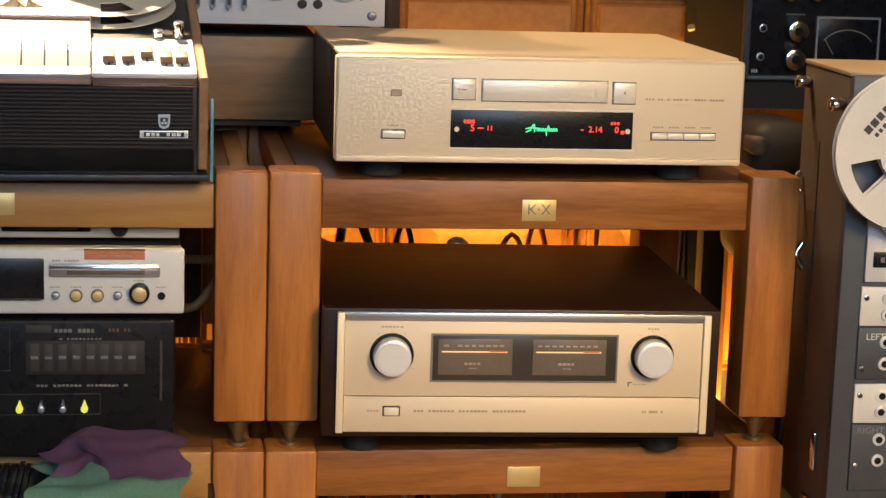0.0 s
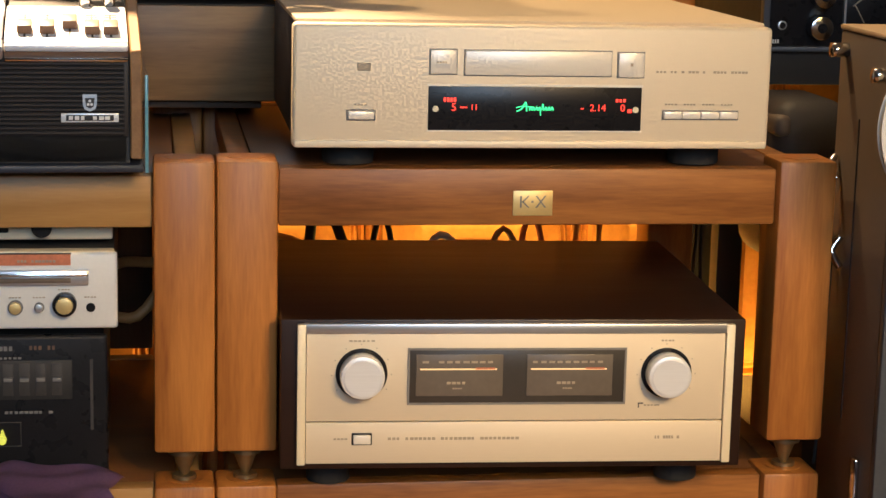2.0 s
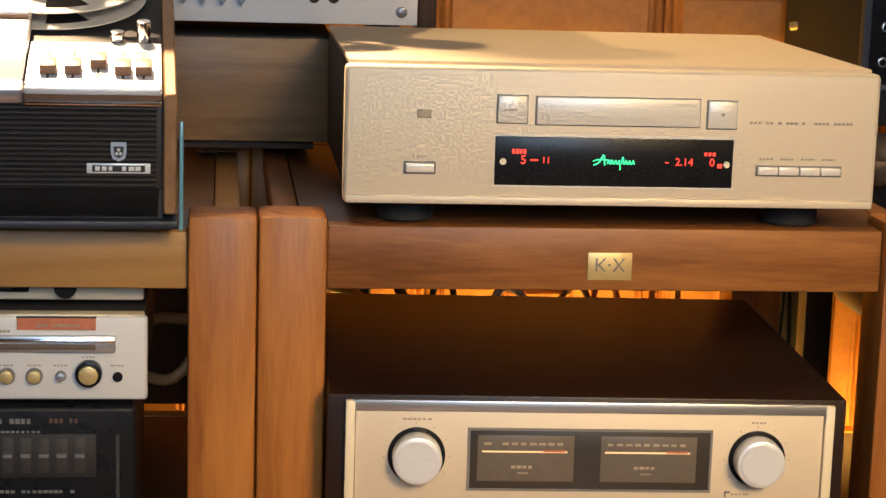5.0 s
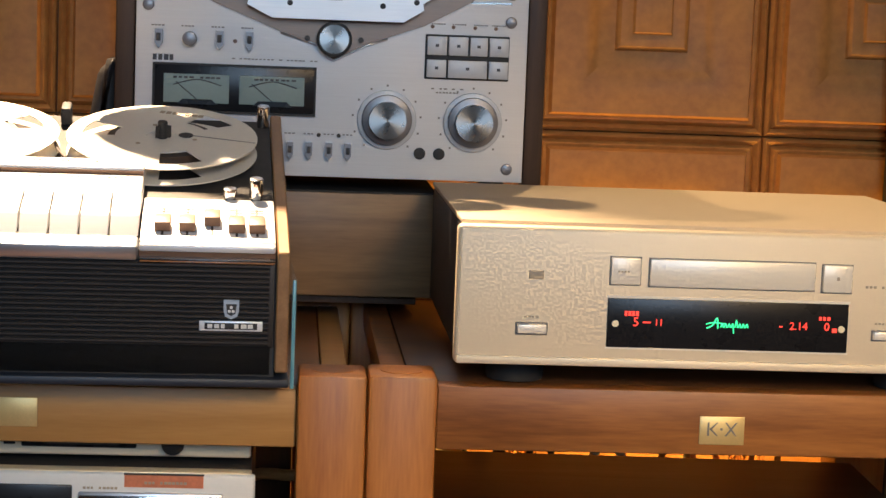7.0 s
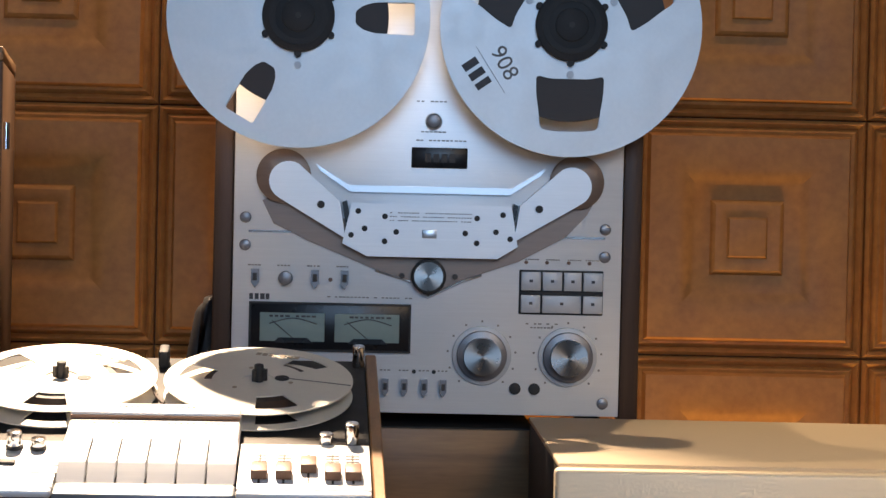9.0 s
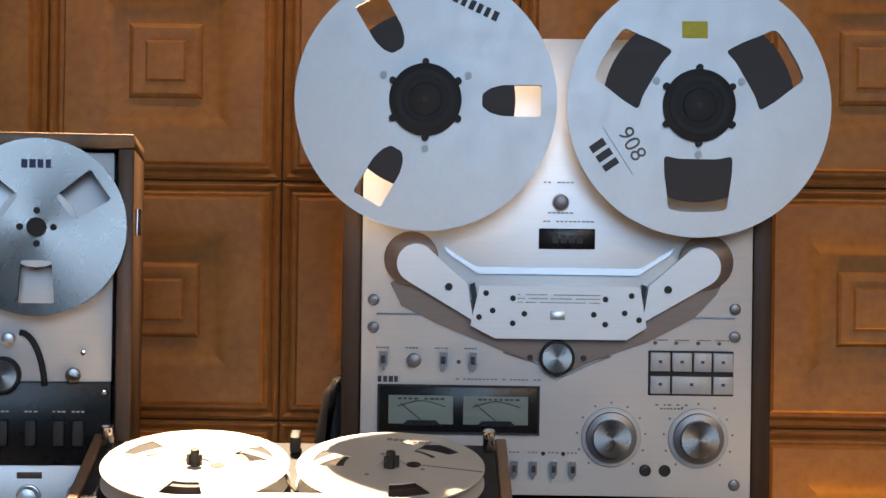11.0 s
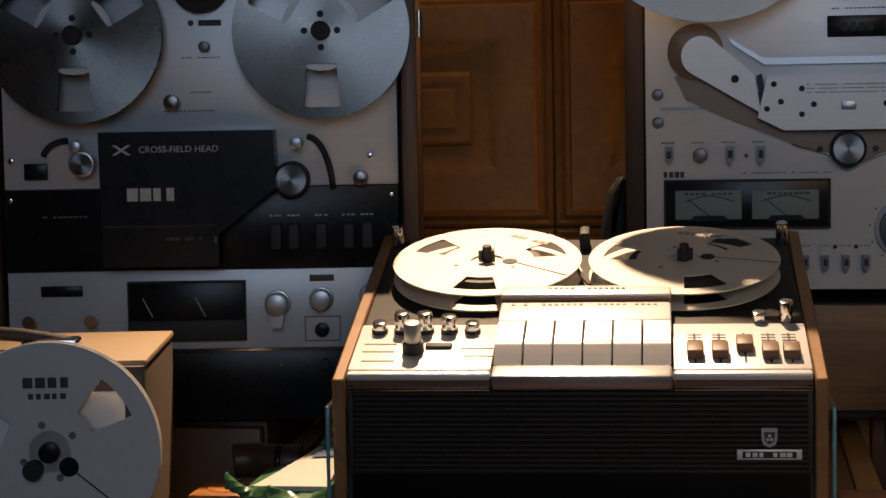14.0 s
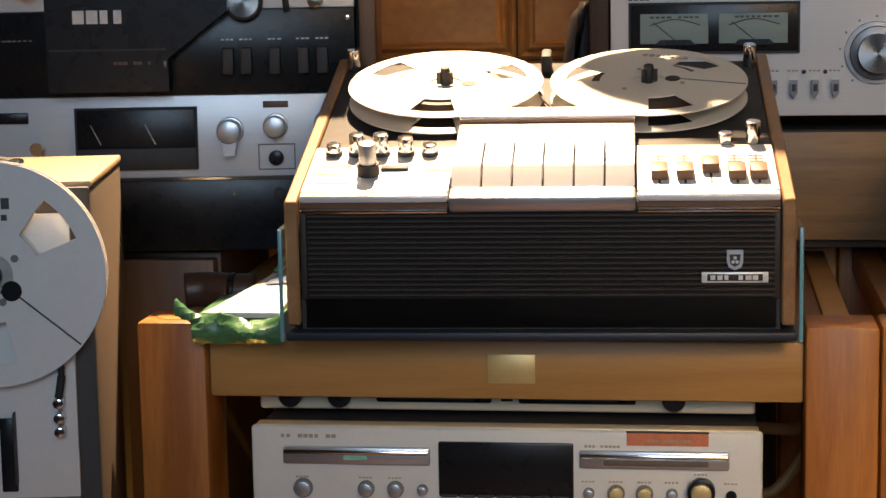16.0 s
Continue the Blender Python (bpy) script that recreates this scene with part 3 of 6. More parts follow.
def amplifier():
    t = thing("amplifier", (-0.012, -0.038, 0.347), "champagne gold amplifier in a dark wooden case with two meters", "amplifier", -2.6)
    z0 = 0.036
    part("case", bx(B(), 0, 0.458, 0.004, 0.425, z0 - 0.006, z0 + 0.1445, 0.002), AMP_CASE, t, "dark rosewood case")
    for x in (0.05, 0.408):
        for y in (0.07, 0.36):
            part("foot", cz(B(), x, y, 0.022, 0.0, z0 - 0.0055, 24, bev=0.002), RUBBER, t)
    part("front_panel", bx(B(), 0.025, 0.437, 0.0, 0.0038, z0 + 0.0435, z0 + 0.131, 0.0006), CHAMPAGNE, t)
    part("lower_flap", bx(B(), 0.025, 0.437, -0.001, 0.0038, z0 + 0.001, z0 + 0.0425, 0.0008), CHAMPAGNE, t)
    part("top_strip", bx(B(), 0.022, 0.439, -0.003, 0.0038, z0 + 0.1315, z0 + 0.1415, 0.0015), SILVER_DK, t, "bright aluminium strip")
    for x in (0.016, 0.4375):
        part("side_trim", bx(B(), x, x + 0.0085, -0.004, 0.0038, z0, z0 + 0.1405, 0.0012), CREAM, t)
    w = part("meter_window", bx(B(), 0.1245, 0.3375, -0.0012, 0.002, z0 + 0.0615, z0 + 0.1155, 0.0008), SMOKED, t, "dark glass meter window")
    part("rim", frame_xz(0.1232, 0.3388, z0 + 0.0602, z0 + 0.1168, 0.002, -0.0016, 0.001), GREY, w)
    for x0 in (0.1315, 0.2400):
        m = part("meter", bx(B(), x0, x0 + 0.085, -0.0018, -0.0010, z0 + 0.069, z0 + 0.1105, 0.0003), METER_DIM, w, "dim brown level meter")
        b = bx(B(), x0 + 0.004, x0 + 0.079, -0.0024, -0.0019, z0 + 0.0953, z0 + 0.0966)
        part("scale_line", b, METER_GLOW, w)
        part("red_zone", bx(B(), x0 + 0.058, x0 + 0.077, -0.0026, -0.0021, z0 + 0.0958, z0 + 0.0976), ORANGE_LABEL, w)
        b = bars(B(), x0 + 0.006, x0 + 0.078, z0 + 0.1030, 0.0022, -0.0022, 9, int(x0 * 1000))
        bars(b, x0 + 0.030, x0 + 0.050, z0 + 0.082, 0.0025, -0.0022, 4, 6), bars(b, x0 + 0.036, x0 + 0.046, z0 + 0.0765, 0.0014, -0.0022, 4, 7)
        part("scale", b, PALE_PRINT, w)
    for x in (0.0785, 0.3790):
        knob(t, x, z0 + 0.0915, 0.0215, 0.020, SILVER, name="volume_knob" if x > 0.2 else "selector_knob", cap=SILVER)
        part("knob_recess", cy(B(), x, z0 + 0.0915, 0.0252, -0.0012, 0.002, 40), BLACK, t)
        b = B()
        for k in range(9):
            a = radians(215 - 31 * k)
            cy(b, x + 0.029 * math.cos(a), z0 + 0.0915 + 0.029 * math.sin(a), 0.0006, -0.0005, 0.001, 8)
        part("scale_dots", b, PALE_PRINT, t)
    p = part("power_button", bx(B(), 0.071, 0.088, -0.006, 0.0, z0 + 0.0215, z0 + 0.0305, 0.001), CHAMP_KEY, t)
    part("bezel", bx(B(), 0.0695, 0.0895, -0.0025, 0.0, z0 + 0.0200, z0 + 0.0320, 0.0008), BLACK, p)
    part("mark", slab(B(), [(0.352, z0 + 0.056), (0.353, z0 + 0.056), (0.353, z0 + 0.060), (0.357, z0 + 0.060), (0.357, z0 + 0.061), (0.352, z0 + 0.061)], -0.0006, 0.0005), DARK_PRINT, t)
    prints(t, PALE_PRINT, [(0.105, 0.235, z0 + 0.026, 0.0026, 30, 3), (0.370, 0.395, z0 + 0.026, 0.003, 9, 4), (0.052, 0.066, z0 + 0.026, 0.0016, 4, 5)], -0.0016)
    prints(t, PALE_PRINT, [(0.066, 0.092, z0 + 0.1240, 0.0016, 6, 6), (0.373, 0.387, z0 + 0.1240, 0.0016, 4, 7), (0.358, 0.375, z0 + 0.0585, 0.0014, 5, 9)], -0.0006)


def frame_xz(x0, x1, z0, z1, w, y0, y1):
    b = B()
    bx(b, x0, x1, y0, y1, z0, z0 + w), bx(b, x0, x1, y0, y1, z1 - w, z1)
    bx(b, x0, x0 + w, y0, y1, z0 + w, z1 - w), bx(b, x1 - w, x1, y0, y1, z0 + w, z1 - w)
    return b


amplifier()

# ---- big tape deck at the back ----


def reel(name, place, radius, hub_r, windows, pack_r, mat, label, thick=0.0085, turn=None, hub_mat=None, tape=None, openings=None):
    """A reel facing -y: two flanges with openings, wound tape and a hub."""
    t = thing(name, (0, 0, 0), label, "tape reel", group="tape reels")
    t.matrix_world = turn if turn is not None else pose(*place)
    for nm, y in (("front_flange", -0.0012), ("back_flange", thick)):
        part(nm, flange(B(), openings, hub_r * 0.7, radius, y, 0.0012) if openings else disc(B(), windows, hub_r * 0.7, radius, y, 0.0012), mat, t)
    if pack_r:
        part("wound_tape", cy(B(), 0, 0, pack_r, 0.0011, thick - 0.0008, 64), tape or TAPE, t, "dark brown wound tape")
    part("core", cy(B(), 0, 0, hub_r, 0.0005, thick, 40), hub_mat or mat, t)
    return t


def big_deck():
    t = thing("tape_deck", (-0.309, 0.408, 0.800), "silver upright reel-to-reel tape deck with dark wooden sides", "tape deck", group="open-reel tape decks")
    z0, W, H = 0.014, 0.410, 0.480
    part("case", bx(B(), -0.001, W + 0.001, 0.006, 0.20, z0, z0 + H - 0.002, 0.002), MATTE, t)
    for x in (-0.022, W + 0.002):
        part("side_board", bx(B(), x, x + 0.020, 0.012, 0.235, z0 - 0.006, z0 + H, 0.002), CABINET, t, "dark wooden side board")
    part("front_plate", bx(B(), 0, W, 0, 0.005, z0, z0 + H, 0.001), SILVER, t, "brushed silver front plate")
    for x in (0.03, W - 0.03):
        for y in (0.03, 0.18):
            part("foot", cz(B(), x, y, 0.014, 0, z0 + 0.001, 18), RUBBER, t)
    zz = z0 - 0.001

    def P(px, py):
        return px, zz + py
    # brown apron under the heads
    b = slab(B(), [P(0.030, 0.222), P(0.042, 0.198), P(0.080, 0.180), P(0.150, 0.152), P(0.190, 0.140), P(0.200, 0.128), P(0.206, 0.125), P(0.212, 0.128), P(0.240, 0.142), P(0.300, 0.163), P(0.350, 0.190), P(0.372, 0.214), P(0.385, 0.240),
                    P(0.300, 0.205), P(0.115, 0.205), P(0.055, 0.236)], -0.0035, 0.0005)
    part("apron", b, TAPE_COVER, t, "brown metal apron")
    part("apron_edge", tube(B(), [(x, -0.003, z) for x, z in (P(0.150, 0.151), P(0.190, 0.139), P(0.200, 0.1265), P(0.206, 0.1235), P(0.212, 0.1265), P(0.240, 0.1405), P(0.262, 0.148))], 0.0012), SILVER_DK, t)
    for s in (-1, 1):
        cx = 0.206 + s * 0.150
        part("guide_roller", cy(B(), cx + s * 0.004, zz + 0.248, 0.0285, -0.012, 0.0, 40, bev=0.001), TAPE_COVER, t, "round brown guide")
        b, n = B(), 14
        pts = []
        for k in range(n + 1):
            a = radians(60 + 180 * k / n) if s < 0 else radians(120 - 180 * k / n)
            pts.append((cx + s * -0.002 + 0.0205 * math.cos(a), zz + 0.243 + 0.0205 * math.sin(a)))
        ex = 0.206 + s * 0.094
        pts += [(ex - s * 0.006, zz + 0.184), (ex, zz + 0.222)]
        slab(b, pts, -0.020, -0.0045)
        arm = part("tape_arm", b, SILVER, t, "silver cover of the tape arm")
        part("screw", cy(B(), ex + s * 0.020, zz + 0.219, 0.004, -0.0225, -0.0195, 16), MATTE, arm)
        part("gate", slab(B(), [(ex - s * 0.002, zz + 0.222), (ex - s * 0.009, zz + 0.182), (ex - s * 0.014, zz + 0.184), (ex - s * 0.007, zz + 0.224)], -0.022, -0.003), BLACK, t)
    part("upper_fold", slab(B(), [P(0.085, 0.262), P(0.120, 0.240), P(0.292, 0.240), P(0.327, 0.262), P(0.322, 0.254), P(0.290, 0.233), P(0.122, 0.233), P(0.090, 0.254)], -0.006, 0.0005), SILVER_DK, t)
    hp = part("head_cover", slab(B(), [P(0.124, 0.221), P(0.291, 0.221), P(0.298, 0.179), P(0.277, 0.166), P(0.141, 0.166), P(0.115, 0.179)], -0.024, -0.004), SILVER, t, "polished head cover")
    for x, z in ((0.131, 0.213), (0.159, 0.208), (0.255, 0.208), (0.282, 0.212), (0.138, 0.195), (0.171, 0.192), (0.243, 0.192), (0.275, 0.194), (0.124, 0.188), (0.159, 0.182), (0.255, 0.182), (0.290, 0.187)):
        part("hole", cy(B(), x, zz + z, 0.0030, -0.0248, -0.0238, 16), MATTE, hp)
    prints(hp, GREY, [(0.164, 0.250, zz + 0.2120, 0.0010, 30, 2), (0.164, 0.250, zz + 0.2080, 0.0010, 30, 3), (0.164, 0.250, zz + 0.2040, 0.0010, 30, 4)], -0.0245)
    part("emblem", bx(B(), 0.198, 0.213, -0.0248, -0.0239, zz + 0.186, zz + 0.195, 0.0004), SILVER_DK, hp)
    knob(t, 0.206, zz + 0.146, 0.0185, 0.016, MATTE, name="pinch_roller_knob", cap=SPUN)
    for x in (0.178, 0.234):
        part("pin", cy(B(), x, zz + 0.146, 0.003, -0.008, -0.003, 12), CHARCOAL, t)
    part("trim_line", bx(B(), 0.016, 0.392, -0.0012, 0.0005, zz + 0.1885, zz + 0.1905), CHROME, t)
    c = part("tape_counter", bx(B(), 0.1855, 0.2445, -0.003, 0.001, zz + 0.2600, zz + 0.2815, 0.001), BLACK, t, "black tape counter")
    b = B()
    for k in range(4):
        bx(b, 0.200 + 0.0085 * k, 0.206 + 0.0085 * k, -0.0036, -0.0029, zz + 0.266, zz + 0.275)
    part("digit_drum", b, CHARCOAL, c)
    knob(t, 0.208, zz + 0.309, 0.0075, 0.014, GUNMETAL, name="reel_switch", skirt=SILVER_DK)
    prints(t, GREY, [(0.190, 0.228, zz + 0.330, 0.0014, 8, 4), (0.195, 0.222, zz + 0.298, 0.0014, 6, 5), (0.190, 0.244, zz + 0.289, 0.0014, 12, 6)]
           + [(0.016 + 0.031 * k, 0.030 + 0.031 * k, zz + 0.154, 0.0014, 4, 20 + k) for k in range(4)]
           + [(0.10, 0.19, zz + 0.122, 0.0012, 22, 8), (0.310, 0.345, zz + 0.098, 0.0014, 8, 9), (0.315, 0.340, zz + 0.094, 0.0014, 7, 10)]
           + [(x, x + 0.015, zz + 0.166, 0.0012, n, 30 + n) for x, n in ((0.308, 6), (0.330, 6), (0.353, 7), (0.372, 7))]
           + [(x - 0.006, x + 0.006, zz + 0.046, 0.0012, 3, int(x * 1000)) for x in (0.163, 0.183, 0.204, 0.224)], -0.0005)
    part("maker_bar", bars(B(), 0.018, 0.041, zz + 0.121, 0.0062, -0.0006, 4, 11), DARK_PRINT, t)
    v = part("meter_window", bx(B(), 0.0195, 0.1875, -0.004, 0.001, zz + 0.0655, zz + 0.1145, 0.0015), BLACK, t, "black framed level meters")
    part("rim", frame_xz(0.0183, 0.1887, zz + 0.0643, zz + 0.1157, 0.0022, -0.005, 0.0005), MATTE, v)
    for x0 in (0.0300, 0.1085):
        part("meter_face", bx(B(), x0, x0 + 0.068, -0.0052, -0.0041, zz + 0.0745, zz + 0.1045, 0.0005), METER_FACE, v, "pale green meter face")
        b = tube(B(), bend([(x0 + 0.010, -0.0056, zz + 0.093), (x0 + 0.035, -0.0056, zz + 0.099), (x0 + 0.060, -0.0056, zz + 0.093)], 6), 0.0006, 5)
        tube(b, [(x0 + 0.035, -0.0058, zz + 0.078), (x0 + 0.013, -0.0058, zz + 0.096)], 0.0005, 5)
        bars(b, x0 + 0.010, x0 + 0.060, zz + 0.101, 0.002, -0.0056, 9, int(x0 * 999))
        part("needle_scale", b, DARK_PRINT, v)
        part("needle_hood", slab(B(), [(x0 + 0.014, zz + 0.0730), (x0 + 0.056, zz + 0.0730), (x0 + 0.050, zz + 0.0785), (x0 + 0.020, zz + 0.0785)], -0.0066, -0.0045), BLACK, v)
    for k, x in enumerate((0.024, 0.056, 0.087, 0.118)):
        if k == 1:
            knob(t, x, zz + 0.141, 0.0075, 0.012, GUNMETAL, name="toggle_cap")
        else:
            lever(t, x, zz + 0.140, 0.008, 0.020)
    part("lamp", cy(B(), 0.103, zz + 0.140, 0.0022, -0.002, 0.001, 12), BROWN_KEY, t)
    for x in (0.163, 0.183, 0.204, 0.224):
        lever(t, x, zz + 0.028, 0.007, 0.018)
    b = B()
    for x in (0.193, 0.214):
        cy(b, x, zz + 0.045, 0.0022, -0.0015, 0.001, 12)
    part("dots", b, MATTE, t)
    blk = part("key_frame", bx(B(), 0.302, 0.391, -0.002, 0.001, zz + 0.108, zz + 0.155, 0.001), MATTE, t, "black key frame")
    for z, xs in ((0.1335, ((0.304, 0.0205), (0.3265, 0.0205), (0.349, 0.0185), (0.3695, 0.0205))), (0.110, ((0.304, 0.0205), (0.3265, 0.041), (0.3695, 0.0205)))):
        for x, w in xs:
            k = part("function_key", bx(B(), x, x + w, -0.007, -0.0015, zz + z, zz + z + (0.0195 if z > 0.12 else 0.0185), 0.0006), KEY_GREY, blk, "grey function key")
            part("symbol", bx(B(), x + w / 2 - 0.0018, x + w / 2 + 0.0018, -0.0074, -0.0069, zz + z + 0.0085, zz + z + 0.0115), DARK_PRINT, k)
    for x in (0.309, 0.331, 0.354, 0.376):
        part("lamp", cy(B(), x, zz + 0.163, 0.0020, -0.002, 0.001, 12), BROWN_KEY, t)
    for x in (0.2640, 0.3550):
        k = knob(t, x, zz + 0.0635, 0.0265, 0.010, GUNMETAL, name="level_knob", skirt=KEY_GREY)
        part("inner_knob", cy(B(), x, zz + 0.0635, 0.0195, -0.026, -0.009, 48), SPUN, k)
        b = B()
        for q in range(11):
            a = radians(230 - 28 * q)
            bx(b, x + 0.036 * math.cos(a) - 0.001, x + 0.036 * math.cos(a) + 0.001, -0.0005, 0.0005, zz + 0.0635 + 0.036 * math.sin(a) - 0.001, zz + 0.0635 + 0.036 * math.sin(a) + 0.001)
        part("dial_marks", b, GREY, t)
    for x in (0.300, 0.3205):
        part("jack", cy(B(), x, zz + 0.029, 0.0062, -0.003, 0.001, 24, bev=0.001), MATTE, t, "black jack socket")
    for x, z in ((0.0125, 0.204), (0.0125, 0.175), (0.392, 0.199), (0.392, 0.170), (0.393, 0.015), (0.0125, 0.015)):
        screw(t, x, zz + z, 0.0062, mat=GUNMETAL)
    for cx, cz_ in ((0.066, 0.410), (0.344, 0.406)):
        part("spindle", cy(B(), cx, zz + cz_, 0.012, -0.052, 0.002, 24), MATTE, t)
    return t


def lever(parent, x, z, w, h):
    b = slab(B(), [(x - w / 2, z + h / 2), (x + w / 2, z + h / 2), (x + w / 2, z - h * 0.2), (x, z - h / 2), (x - w / 2, z - h * 0.2)], -0.010, 0.001)
    o = part("lever_switch", b, GUNMETAL, parent)
    part("tip", bx(B(), x - w * 0.28, x + w * 0.28, -0.0125, -0.0098, z - h * 0.1, z + h * 0.3, 0.0006), CHARCOAL, o)
    return o


big_deck()


def nab_reel(place, openings, label, pack):
    r = reel("tape_reel", place, 0.1345, 0.042, [], pack, REEL_SILVER, label, 0.0085, openings=openings)
    hub = part("hub", cy(B(), 0, 0, 0.037, -0.010, -0.001, 48, bev=0.002), MATTE, r, "black ribbed reel hub")
    part("hub_cap", cy(B(), 0, 0, 0.017, -0.0125, -0.009, 40, bev=0.001), MATTE, hub)
    part("hub_ring", disc(B(), [], 0.024, 0.030, -0.0115, 0.003), MATTE, hub)
    part("hub_pin", cy(B(), 0, 0, 0.003, -0.0135, -0.012, 14), CHARCOAL, hub)
    for k in range(6):
        a = radians(30 + 60 * k)
        part("hub_lug", cy(B(), 0.0385 * math.cos(a), 0.0385 * math.sin(a), 0.0036, -0.009, -0.001, 14), MATTE, hub)
    for a in (30, 150, 270):
        part("rivet", cy(B(), 0.050 * math.cos(radians(a)), 0.050 * math.sin(radians(a)), 0.0038, -0.003, 0.0, 16), KEY_GREY, r)
    return r


rl = nab_reel((-0.2425, 0.350, 1.2235), [opening(a, [(0.0580, 0.0065), (0.0660, 0.0125), (0.0780, 0.0158), (0.1185, 0.0166)], 0.003) for a in (0, 120, 240)], "large silver tape reel with three small openings", 0.092)
part("maker_bar", bars(B(), 0.026, 0.078, 0.0, 0.010, -0.0018, 6, 4), DARK_PRINT, rl).matrix_basis = pose(0.0, 0, 0, 0, 0, 0) @ Matrix.Translation((0.052, 0, 0.095)) @ Matrix.Rotation(radians(25), 4, "Y") @ Matrix.Translation((-0.052, 0, 0.0))
rr_ = nab_reel((0.0365, 0.350, 1.2205), [opening(a, [(0.0545, 0.0200), (0.0510, 0.0350), (0.0700, 0.0345), (0.0900, 0.0315), (0.1060, 0.0300), (0.1085, 0.0150)], 0.005) for a in (270, 30, 150)], "large silver tape reel with three wide openings and a yellow sticker", 0.098)
part("sticker", bx(B(), -0.018, 0.008, -0.0022, -0.0012, 0.069, 0.086), YELLOW, rr_, "yellow sticker")
letters("908", 0.024, GREY, rr_, Matrix.Translation((-0.068, -0.0016, -0.040)) @ Matrix.Rotation(radians(60), 4, "Y"), "number")
b = bars(B(), -0.019, 0.017, 0, 0.017, -0.0018, 3, 9)
part("maker_bar", b, DARK_PRINT, rr_).matrix_basis = Matrix.Translation((-0.094, 0, -0.054)) @ Matrix.Rotation(radians(55), 4, "Y")
part("rule", bx(B(), -0.028, 0.028, -0.0016, -0.0011, -0.0003, 0.0003), GREY, rr_).matrix_basis = Matrix.Translation((-0.082, 0, -0.047)) @ Matrix.Rotation(radians(57), 4, "Y")

# walnut plinth and dark cabinet under the two upright decks
t = thing("speaker_plinth", (-0.40, 0.410, 0.687), "walnut veneered box carrying the silver tape deck", "box")
part("box", bx(B(), 0, 0.411, 0, 0.30, 0, 0.111, 0.002), WALNUT, t)
part("lid_edge", bx(B(), -0.001, 0.412, -0.002, 0.30, 0.1113, 0.1125), MATTE, t)
part("riser", bx(B(), 0.012, 0.394, 0.020, 0.29, -0.0103, -0.0003, 0.001), CABINET, t, "dark riser under the box")
t = thing("back_cabinet", (-1.45, 0.315, 0.0), "dark brown cabinet standing beside the racks", "cabinet")
part("body", bx(B(), 0, 0.748, 0.02, 0.615, 0.0, 0.685, 0.002), CABINET, t)
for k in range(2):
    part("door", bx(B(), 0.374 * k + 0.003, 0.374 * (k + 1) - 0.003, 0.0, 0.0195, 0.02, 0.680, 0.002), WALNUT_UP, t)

# ---- portable tape recorder with a sloping deck, on the left rack ----
TILT = Matrix.Translation((0, 0, 0.106)) @ Matrix.Rotation(radians(16), 4, "X")


